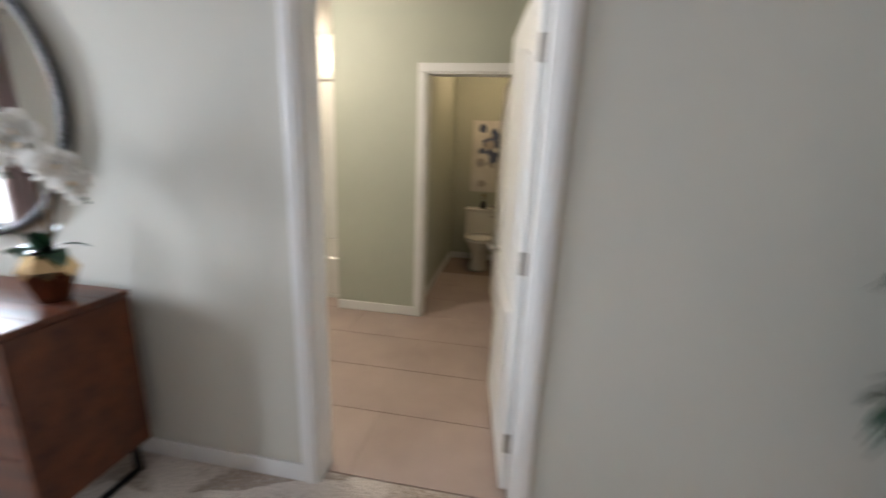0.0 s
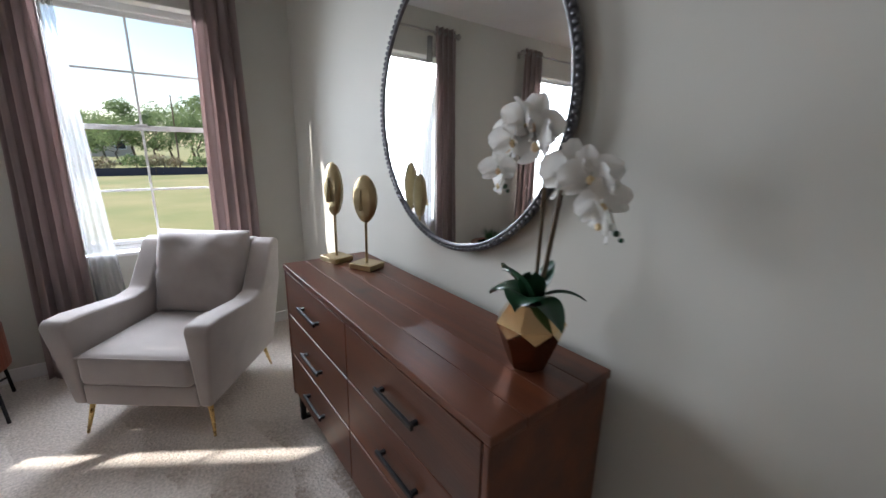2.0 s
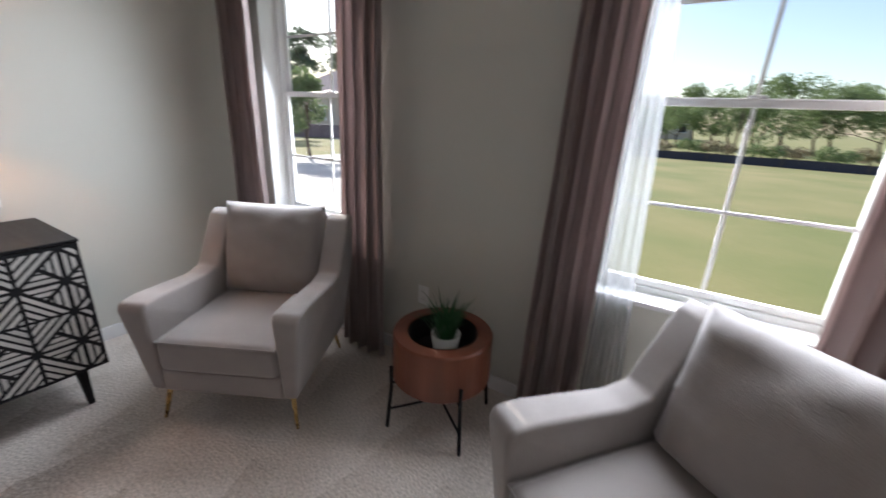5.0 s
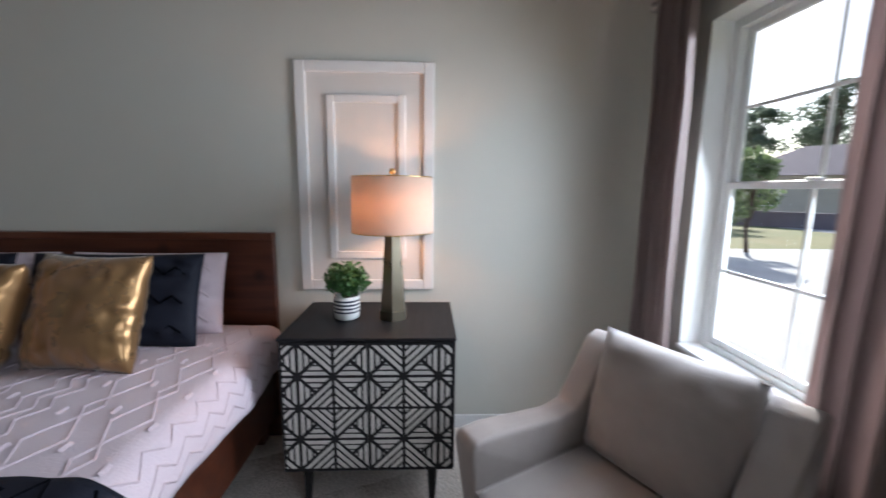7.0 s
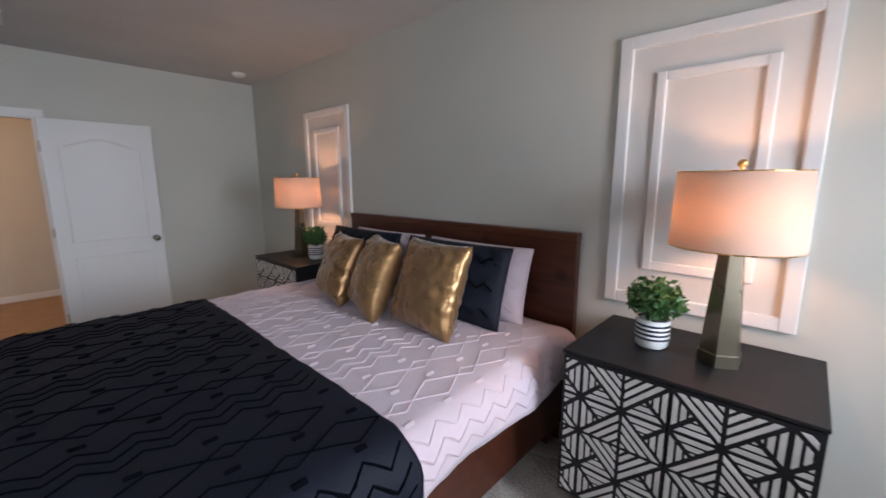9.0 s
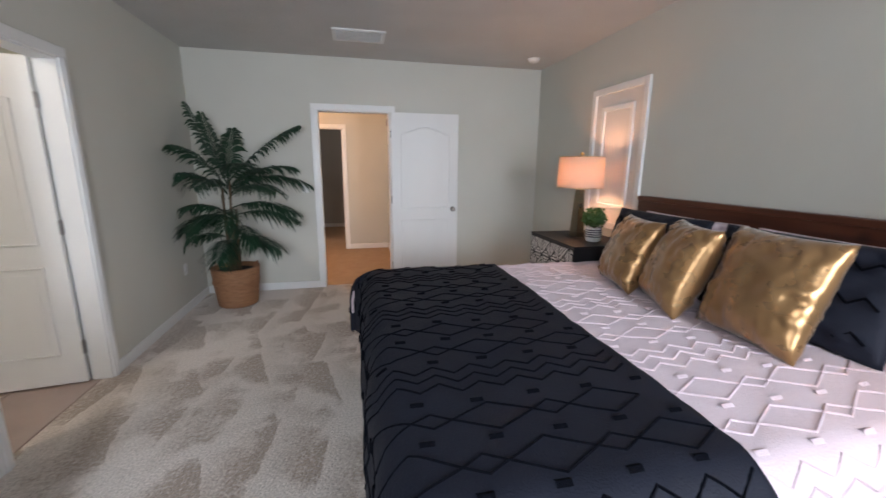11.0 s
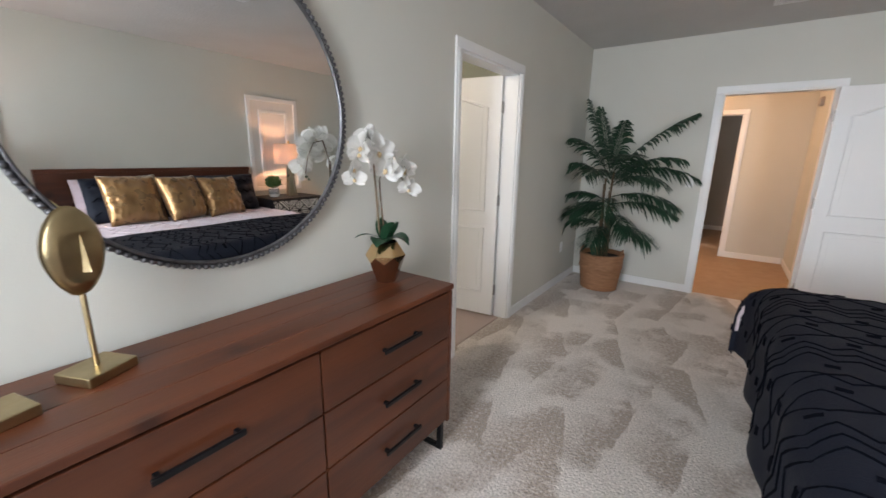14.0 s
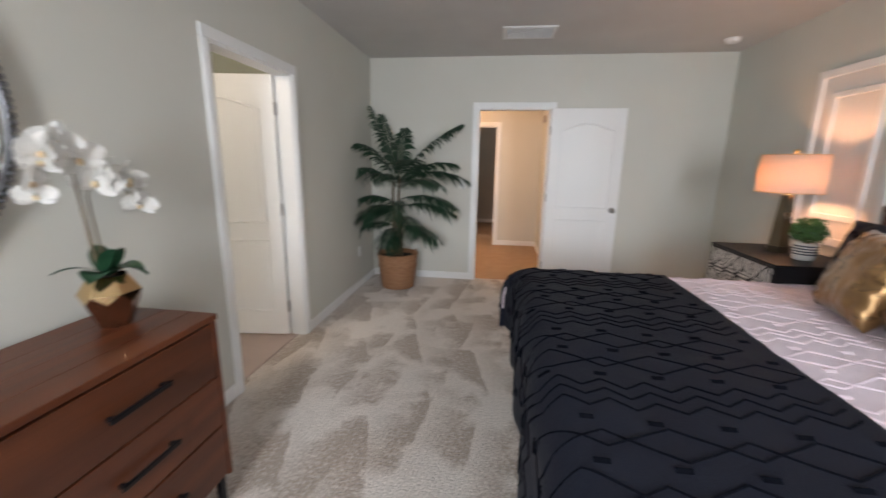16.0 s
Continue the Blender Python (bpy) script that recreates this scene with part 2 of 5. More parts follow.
def glass_mat():
    m = bpy.data.materials.new("window_glass")
    m.use_nodes = True
    t = m.node_tree
    tr, gl, mix, fr, pw = (t.nodes.new("ShaderNode" + k) for k in ("BsdfTransparent", "BsdfGlossy", "MixShader", "LayerWeight", "Math"))
    gl.inputs["Roughness"].default_value = 0.01
    fr.inputs[0].default_value = 0.25
    pw.operation, pw.inputs[1].default_value = "MULTIPLY", 0.12
    t.links.new(fr.outputs["Facing"], pw.inputs[0])
    t.links.new(pw.outputs[0], mix.inputs[0])
    t.links.new(tr.outputs[0], mix.inputs[1])
    t.links.new(gl.outputs[0], mix.inputs[2])
    t.links.new(mix.outputs[0], t.nodes["Material Output"].inputs[0])
    return m


def carpet_mat():
    """Cut-pile carpet with tracks of the vacuum cleaner, where the pile leans the other way."""
    m = mat("beige_carpet", (0.80, 0.725, 0.65), 0.95, alt=(0.52, 0.465, 0.41), scale=85, amount=0.36, bump=1.0, bscale=80, sheen=0.3, detail=6)
    t = m.node_tree
    b = t.nodes["Principled BSDF"]
    tc = t.nodes.new("ShaderNodeTexCoord")

    def node(kind, **values):
        n = t.nodes.new("ShaderNode" + kind)
        for key, value in values.items():
            n.inputs[key.replace("_", " ")].default_value = value
        return n

    def calc(how, p, q):
        n = t.nodes.new("ShaderNodeMath")
        n.operation = how
        for k, v in enumerate((p, q)):
            if isinstance(v, (int, float)):
                n.inputs[k].default_value = v
            else:
                t.links.new(v, n.inputs[k])
        return n.outputs[0]

    # strokes of the cleaner: crisp on one side, fading on the other, broken up by soft masks
    strokes = []
    for turn, scale, seed in ((0.14, 1.05, 0.0), (-0.30, 0.80, 7.0)):
        mp = node("Mapping", Rotation=(0, 0, turn), Location=(seed, seed * 0.7, 0))
        wv = node("TexWave", Scale=scale, Distortion=1.3, Detail=6.0, Detail_Scale=2.2, Detail_Roughness=0.65)
        wv.wave_type, wv.bands_direction, wv.wave_profile = "BANDS", "X", "SAW"
        ms = node("TexNoise", Scale=2.1, Detail=7.0)
        edge = node("MapRange", From_Min=0.475, From_Max=0.555)
        t.links.new(tc.outputs["Object"], mp.inputs[0])
        t.links.new(mp.outputs[0], wv.inputs["Vector"])
        t.links.new(mp.outputs[0], ms.inputs["Vector"])
        t.links.new(ms.outputs[0], edge.inputs["Value"])
        strokes.append(calc("MULTIPLY", wv.outputs["Fac"], edge.outputs[0]))
    fine = node("TexNoise", Scale=48.0, Detail=5.0)
    t.links.new(tc.outputs["Object"], fine.inputs["Vector"])
    speck = calc("MULTIPLY", calc("SUBTRACT", fine.outputs[0], 0.22), 4.2)
    # the strokes lie in the aisle past the bed; by the windows they are faint
    place = t.nodes.new("ShaderNodeSeparateXYZ")
    aisle = node("MapRange", From_Min=1.9, From_Max=2.9, To_Min=0.3)
    t.links.new(tc.outputs["Object"], place.inputs[0])
    t.links.new(place.outputs["Y"], aisle.inputs["Value"])
    lanes = calc("MULTIPLY", calc("MAXIMUM", strokes[0], strokes[1]), aisle.outputs[0])
    dark = calc("MINIMUM", calc("MULTIPLY", lanes, speck), 1.0)
    tint = t.nodes.new("ShaderNodeMixRGB")
    tint.inputs[1].default_value, tint.inputs[2].default_value = (1.04, 1.04, 1.05, 1), (0.58, 0.52, 0.47, 1)
    t.links.new(dark, tint.inputs[0])
    mx = t.nodes.new("ShaderNodeMixRGB")
    mx.blend_type, mx.inputs[0].default_value = "MULTIPLY", 1.0
    t.links.new(b.inputs["Base Color"].links[0].from_socket, mx.inputs[1])
    t.links.new(tint.outputs[0], mx.inputs[2])
    t.links.new(mx.outputs[0], b.inputs["Base Color"])
    return m


MIRROR, GLASS, CARPET = mirror_mat(), glass_mat(), carpet_mat()

# ---- mesh helpers ----


def bm_box(x0, y0, z0, x1, y1, z1, bevel=0.0, seg=2, bm=None):
    own = bmesh.new()
    vs = bmesh.ops.create_cube(own, size=1)["verts"]
    for v in vs:
        v.co = (x0 + (v.co.x + 0.5) * (x1 - x0), y0 + (v.co.y + 0.5) * (y1 - y0), z0 + (v.co.z + 0.5) * (z1 - z0))
    if bevel:
        bmesh.ops.bevel(own, geom=own.edges[:], offset=bevel, segments=seg, profile=0.5, affect="EDGES")
    return into(bm, own)


def into(bm, own):
    """Joins own into bm, or gives own back."""
    if bm is None:
        return own
    me = bpy.data.meshes.new("tmp")
    own.to_mesh(me)
    own.free()
    bm.from_mesh(me)
    bpy.data.meshes.remove(me)
    return bm


def bm_lathe(profile, n=28, bm=None, at=(0, 0, 0)):
    own = bmesh.new()
    rings = []
    for r, z in profile:
        if r < 1e-5:
            rings.append([own.verts.new((at[0], at[1], at[2] + z))])
        else:
            rings.append([own.verts.new((at[0] + r * math.cos(2 * math.pi * k / n), at[1] + r * math.sin(2 * math.pi * k / n), at[2] + z)) for k in range(n)])
    for a, b in zip(rings, rings[1:]):
        for k in range(n):
            q = (k + 1) % n
            if len(a) == 1 and len(b) > 1:
                own.faces.new((a[0], b[q], b[k]))
            elif len(b) == 1 and len(a) > 1:
                own.faces.new((a[k], a[q], b[0]))
            elif len(a) > 1:
                own.faces.new((a[k], a[q], b[q], b[k]))
    bmesh.ops.recalc_face_normals(own, faces=own.faces[:])
    return into(bm, own)


def bm_tube(pts, r, n=8, bm=None, closed=False, taper=None):
    """A round bar along points; r may shrink to taper at the end."""
    own = bmesh.new()
    pts = [Vector(p) for p in pts]
    rings, m = [], len(pts)
    for i, p in enumerate(pts):
        a = pts[(i - 1) % m] if closed or i else p
        b = pts[(i + 1) % m] if closed or i < m - 1 else p
        d = (b - a).normalized()
        u = d.cross(Vector((0.13, 0.31, 0.94))).normalized()
        w = d.cross(u)
        rr = r if taper is None else r + (taper - r) * i / (m - 1)
        rings.append([own.verts.new(p + rr * (math.cos(2 * math.pi * k / n) * u + math.sin(2 * math.pi * k / n) * w)) for k in range(n)])
    pairs = list(zip(rings, rings[1:])) + ([(rings[-1], rings[0])] if closed else [])
    for a, b in pairs:
        for k in range(n):
            own.faces.new((a[k], a[(k + 1) % n], b[(k + 1) % n], b[k]))
    if not closed:
        own.faces.new(rings[0][::-1])
        own.faces.new(rings[-1])
    bmesh.ops.recalc_face_normals(own, faces=own.faces[:])
    return into(bm, own)


def bm_prism(pts, depth, bm=None):
    """A polygon given in (x, z) at y = 0, pushed back along +y by depth."""
    own = bmesh.new()
    a = [own.verts.new((p[0], 0, p[1])) for p in pts]
    b = [own.verts.new((p[0], depth, p[1])) for p in pts]
    own.faces.new(a)
    own.faces.new(b[::-1])
    for k in range(len(pts)):
        q = (k + 1) % len(pts)
        own.faces.new((a[k], b[k], b[q], a[q]))
    bmesh.ops.recalc_face_normals(own, faces=own.faces[:])
    return into(bm, own)


def bm_grid(fn, nu, nv, bm=None):
    """A sheet of nu x nv cells; fn takes u and v from 0 to 1."""
    own = bmesh.new()
    g = [[own.verts.new(fn(i / nu, j / nv)) for j in range(nv + 1)] for i in range(nu + 1)]
    for i in range(nu):
        for j in range(nv):
            own.faces.new((g[i][j], g[i + 1][j], g[i + 1][j + 1], g[i][j + 1]))
    return into(bm, own)


def shift(bm, m):
    bmesh.ops.transform(bm, matrix=m, verts=bm.verts[:])
    return bm


def make(name, bm, material, smooth=False):
    me = bpy.data.meshes.new(name)
    bm.to_mesh(me)
    bm.free()
    me.materials.append(material)
    if smooth:
        for p in me.polygons:
            p.use_smooth = True
    return new(name, me)


def part(name, bm, material, parent, label="", smooth=False):
    ob = make(name, bm, material, smooth)
    ob.parent = parent
    if label:
        ob["label"] = label
    return ob


def thing(name, m, label, category, group="", kind=""):
    ob = new(name)
    ob.empty_display_size = 0.1
    ob.matrix_basis = m
    return tagged(ob, label, category, group, kind)


def structure(name, bm, material, label, smooth=False):
    return tagged(make(name, bm, material, smooth), label, "", "", "structure")


def pillow_bm(w, h, t, n=18, seed=1.0, pinch=0.05, bm=None):
    """A stuffed cushion standing in x (width) and z (height), thick in y, with pinched corners and creases."""
    own = bmesh.new()
    for side in (-1, 1):
        def fn(a, b):
            u, v = 2 * a - 1, 2 * b - 1
            k = max(0.0, (1 - abs(u) ** 3.2) * (1 - abs(v) ** 3.2)) ** 0.55
            x = u * w / 2 * (1 - pinch * (1 - v * v) * abs(u))
            z = v * h / 2 * (1 - pinch * (1 - u * u) * abs(v))
            y = side * t / 2 * k
            y += 0.018 * noise.noise((u * 2.6 + seed, v * 2.6, seed * 3 + side)) * k
            y += 0.024 * noise.noise((u * 6 + seed, v * 4.5, side)) * min(1, 4 * (1 - max(abs(u), abs(v)))) * (abs(u) ** 2 + abs(v) ** 2)
            y += side * 0.016 * noise.noise((u * 2.2 + seed, v * 6.5, seed + 9)) * abs(u) ** 2.5 * min(1, 8 * (1 - max(abs(u), abs(v))))
            return (x, y, z)
        bm_grid(fn, n, n, own)
    bmesh.ops.remove_doubles(own, verts=own.verts[:], dist=0.0005)
    bmesh.ops.recalc_face_normals(own, faces=own.faces[:])
    return into(bm, own)


def wall_cells(us, zs, hole, y0, y1, axis):
    """A wall along u (x or y) cut by its openings, from upright and level lines; cells for which hole() is true stay open."""
    bm = bmesh.new()
    for u0, u1 in zip(us, us[1:]):
        for z0, z1 in zip(zs, zs[1:]):
            if not hole((u0 + u1) / 2, (z0 + z1) / 2):
                if axis == "x":
                    bm_box(u0, y0, z0, u1, y1, z1, bm=bm)
                else:
                    bm_box(y0, u0, z0, y1, u1, z1, bm=bm)
    bmesh.ops.remove_doubles(bm, verts=bm.verts[:], dist=0.0005)
    return bm


# ---- the large structure ----
DOOR_H = 2.048
BATH = (4.225, 5.075)     # bathroom doorway along the dresser wall
HALL = (1.285, 2.095)     # hall doorway along the far wall
T = 0.115

structure("floor", bm_box(-0.06, YD - 0.02, -0.12, XB + 0.02, YC + 0.06, 0), CARPET, "beige cut-pile carpet with vacuum tracks")
structure("ceiling", bm_box(-0.02, YD - 0.02, H, XB + 0.02, YC + 0.02, H + 0.12), CEIL, "white knockdown-textured ceiling")
structure("wall_west", wall_cells([YD - 0.18, BATH[0], BATH[1], YC], [0, DOOR_H, H + 0.1], lambda u, z: BATH[0] < u < BATH[1] and z < DOOR_H, -T, 0, "y"), WALL, "greige painted wall with bathroom doorway")
structure("wall_east", bm_box(XB, YD - 0.18, 0, XB + 0.15, YC, H + 0.1), WALL, "greige painted headboard wall")
structure("wall_north", wall_cells([-T, HALL[0], HALL[1], XB + 0.15], [0, DOOR_H, H + 0.1], lambda u, z: HALL[0] < u < HALL[1] and z < DOOR_H, YC, YC + T, "x"), WALL, "greige painted wall with hall doorway")
structure("wall_south", wall_cells([0, WIN[0][0], WIN[0][1], WIN[1][0], WIN[1][1], XB], [-0.3, SILL, HEAD, H + 0.1], lambda u, z: SILL < z < HEAD and any(a < u < b for a, b in WIN), YD - 0.18, YD, "x"), WALL, "greige painted wall with two windows")

# bathroom, toilet closet, hall
BX, BY0, BY1 = -1.88, 2.3, 5.45
structure("wall_bath_west", wall_cells([3.476, 4.25, 4.96, BY1], [0, DOOR_H, H + 0.1], lambda u, z: 4.25 < u < 4.96 and z < DOOR_H, BX - T, BX, "y"), BATHWALL, "sage green bathroom wall with closet doorway")
structure("wall_bath_north", bm_box(BX, BY1, 0, -T, BY1 + 0.1, H + 0.1), BATHWALL, "sage green bathroom wall")
structure("wall_bath_south", bm_box(-2.95, BY0 - 0.1, 0, -T, BY0, H + 0.1), BATHWALL, "sage green bathroom wall")
structure("wall_bath_inner", bm_box(-T - 0.006, BY0, 0, -T, BATH[0] - 0.08, H), BATHWALL, "sage green bathroom wall")
structure("wall_alcove_west", bm_box(-3.05, BY0, 0, -2.95, 3.476, H + 0.1), CERAM, "glossy white shower alcove wall")
structure("wall_alcove_north", bm_box(-2.95, 3.476, 0, BX - T, 3.56, H + 0.1), CERAM, "glossy white shower alcove wall")
structure("wall_closet_west", bm_box(-4.1, 4.06, 0, -4.0, 5.35, H + 0.1), BATHWALL, "sage green toilet closet wall")
structure("wall_closet_south", bm_box(-4.0, 4.08, 0, BX - T, 4.18, H + 0.1), BATHWALL, "sage green toilet closet wall")
structure("wall_closet_north", bm_box(-4.0, 5.25, 0, BX - T, 5.35, H + 0.1), BATHWALL, "sage green toilet closet wall")
structure("ceiling_bath", bm_box(-4.1, BY0, H, -T, BY1, H + 0.1), CEIL, "white bathroom ceiling")
structure("floor_bath", bm_box(-4.1, BY0 - 0.1, -0.12, -0.06, BY1, -0.006), GROUT, "grout bed of the bathroom tile floor")
HY1 = 9.19
structure("floor_hall", bm_box(-0.6, YC + 0.06, -0.12, 2.6, 13.0, -0.002), HALLF, "hall carpet with the warm lamplight put into its tan colour")
structure("wall_hall_north", wall_cells([-0.5, 0.72, 1.50, 2.35], [0, DOOR_H, H + 0.1], lambda u, z: 0.72 < u < 1.50 and z < DOOR_H, HY1, HY1 + 0.1, "x"), WALL, "painted hall wall with doorway to a dim room")
structure("wall_hall_east", bm_box(2.24, YC + T, 0, 2.34, HY1, H + 0.1), WALL, "painted hall wall")
structure("wall_hall_west", bm_box(-0.6, YC + T, 0, -0.5, HY1, H + 0.1), WALL, "painted hall wall")
structure("ceiling_hall", bm_box(-0.6, YC + T, H, 2.35, HY1 + 0.1, H + 0.1), CEIL, "white hall ceiling")
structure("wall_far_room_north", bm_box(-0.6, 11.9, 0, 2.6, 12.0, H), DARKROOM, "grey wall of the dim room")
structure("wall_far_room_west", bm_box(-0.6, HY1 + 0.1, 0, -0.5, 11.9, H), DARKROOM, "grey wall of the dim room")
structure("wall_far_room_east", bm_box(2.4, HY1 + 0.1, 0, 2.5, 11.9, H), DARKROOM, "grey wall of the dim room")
structure("ceiling_far_room", bm_box(-0.6, HY1 + 0.1, H, 2.6, 12.0, H + 0.1), CEIL, "ceiling of the dim room")


def base_run(x0, y0, x1, y1, nx, ny, z1=0.085):
    """A baseboard along a wall, its face turned to (nx, ny)."""
    bm = bmesh.new()
    t = 0.014
    bm_box(min(x0, x1, x0 + nx * t, x1 + nx * t), min(y0, y1, y0 + ny * t, y1 + ny * t), 0.0, max(x0, x1, x0 + nx * t, x1 + nx * t), max(y0, y1, y0 + ny * t, y1 + ny * t), z1, 0.004, 2, bm)
    return structure("baseboard", bm, TRIM, "white painted baseboard")


CW = 0.062
base_run(0, YD + 0.015, 0, BATH[0] - CW, 1, 0)
base_run(0, BATH[1] + CW, 0, YC - 0.015, 1, 0)
base_run(XB, YD + 0.015, XB, YC - 0.015, -1, 0)
base_run(0, YC, HALL[0] - CW, YC, 0, -1)
base_run(HALL[1] + CW, YC, XB, YC, 0, -1)
base_run(0, YD, XB, YD, 0, 1)
base_run(BX, 3.476, BX, 4.19, 1, 0)
base_run(BX, 5.02, BX, BY1, 1, 0)
base_run(-4.0, 4.2, -4.0, 5.24, 1, 0)
base_run(-3.98, 4.18, BX - T, 4.18, 0, 1)
base_run(1.56, HY1, 2.22, HY1, 0, -1)
base_run(2.24, YC + 0.2, 2.24, HY1 - 0.015, -1, 0)
base_run(-0.5, 11.9, 2.4, 11.9, 0, -1)


def casing(u0, u1, axis, face, out, depth, name):
    """White jambs and casing of a doorway; out is the way that the face looks (+1, -1), depth the wall's thickness."""
    def bx(a0, a1, p0, p1, z0, z1, bev=0.004):
        p0, p1 = min(p0, p1), max(p0, p1)
        if axis == "y":
            return bm_box(p0, a0, z0, p1, a1, z1, bev, 2)
        return bm_box(a0, p0, z0, a1, p1, z1, bev, 2)
    root = structure(name, bx(u0 - 0.002, u0 + 0.016, face + out * 0.003, face - out * (depth + 0.003), 0, DOOR_H, 0.002), TRIM, "white painted door frame")
    part("jamb", bx(u1 - 0.016, u1 + 0.002, face + out * 0.003, face - out * (depth + 0.003), 0, DOOR_H, 0.002), TRIM, root)
    part("head_jamb", bx(u0 + 0.016, u1 - 0.016, face + out * 0.003, face - out * (depth + 0.003), DOOR_H - 0.016, DOOR_H + 0.002, 0.002), TRIM, root)
    for side in (1, -1):
        f = face if side == 1 else face - out * depth
        o = out * side
        for a0, a1 in ((u0 - CW, u0 + 0.004), (u1 - 0.004, u1 + CW)):
            part("casing", bx(a0, a1, f + o * 0.001, f + o * 0.017, 0, DOOR_H - 0.003, 0.005), TRIM, root)
            mid = (a0 + a1) / 2
            part("casing_bead", bx(mid - 0.012, mid + 0.012, f + o * 0.015, f + o * 0.021, 0, DOOR_H - 0.003, 0.003), TRIM, root)
        part("casing", bx(u0 - CW, u1 + CW, f + o * 0.001, f + o * 0.017, DOOR_H - 0.003, DOOR_H + CW, 0.005), TRIM, root)
    return root


casing(*BATH, "y", 0.0, 1, T, "door_frame_1")
casing(*HALL, "x", YC, -1, T, "door_frame_2")
casing(4.25, 4.96, "y", BX, 1, T, "door_frame_3")
casing(0.72, 1.50, "x", HY1, -1, 0.1, "door_frame_4")


def door_leaf(name, w, m, label, knob_x, hinge_x, knob_sides=(1, -1)):
    """A hollow two-panel door with an arched upper panel; it stands in x (0 to w), its thickness in y (0 to 0.035)."""
    root = tagged(make(name, bm_box(0, 0, 0.012, w, 0.035, DOOR_H - 0.01, 0.003, 2), DOORP), label, "", "", "structure")
    root.matrix_basis = m
    x0, x1 = 0.115, w - 0.115
    low = [(x0, 0.22), (x1, 0.22), (x1, 0.80), (x0, 0.80)]
    arch = [(x0, 0.95), (x1, 0.95), (x1, 1.80)]
    for k in range(1, 12):
        s = k / 12
        arch.append((x1 + (x0 - x1) * s, 1.80 + 0.075 * math.sin(math.pi * s) ** 1.6))
    arch.append((x0, 1.80))
    for y, o in ((0.0, -1), (0.035, 1)):
        for shape in (low, arch):
            part("panel_moulding", bm_tube([(px, y + o * 0.001, pz) for px, pz in shape], 0.010, 6, closed=True), DOORP, root)
            cx, cz = sum(p[0] for p in shape) / len(shape), sum(p[1] for p in shape) / len(shape)
            inner = [(cx + (px - cx) * 0.86, cz + (pz - cz) * (0.90 if shape is arch else 0.86)) for px, pz in shape]
            field = bm_prism(inner, 0.004)
            part("raised_panel", shift(field, pose(0, y - 0.004 if o < 0 else y, 0)), DOORP, root)
    for o in knob_sides:
        y = 0.0 if o < 0 else 0.035
        kb = bm_lathe([(0.0, 0.0), (0.030, 0.0), (0.030, 0.006), (0.011, 0.009), (0.011, 0.032), (0.024, 0.040), (0.027, 0.052), (0.020, 0.062), (0, 0.064)], 20)
        part("door_knob", shift(kb, pose(knob_x, y, 0.93, 90 if o < 0 else -90)), NICKEL, root, "brushed nickel door knob", True)
    for z in (0.25, 1.05, 1.80):
        hg = bm_tube([(hinge_x, 0.0, z - 0.045), (hinge_x, 0.0, z + 0.045)], 0.007, 8)
        bm_box(min(hinge_x, hinge_x + 0.0), 0.001, z - 0.045, hinge_x + 0.004, 0.034, z + 0.045, bm=hg)
        part("hinge", hg, NICKEL, root, "brushed nickel hinge")
    return root


door_leaf("door_1", 0.82, pose(-0.125, 5.058, 0, 0, 0, 187), "white two-panel bathroom door standing open", 0.76, -0.004)
door_leaf("door_2", 0.80, pose(2.10, YC - 0.075, 0), "white two-panel hall door folded open", 0.735, -0.004)
door_leaf("door_3", 0.69, pose(BX - 0.125, 4.945, 0, 0, 0, 187), "white two-panel toilet closet door standing open", 0.63, -0.004)
door_leaf("door_4", 0.76, pose(0.75, HY1 + 0.115, 0, 0, 0, 74), "white door standing open in the dim room", 0.70, -0.004)


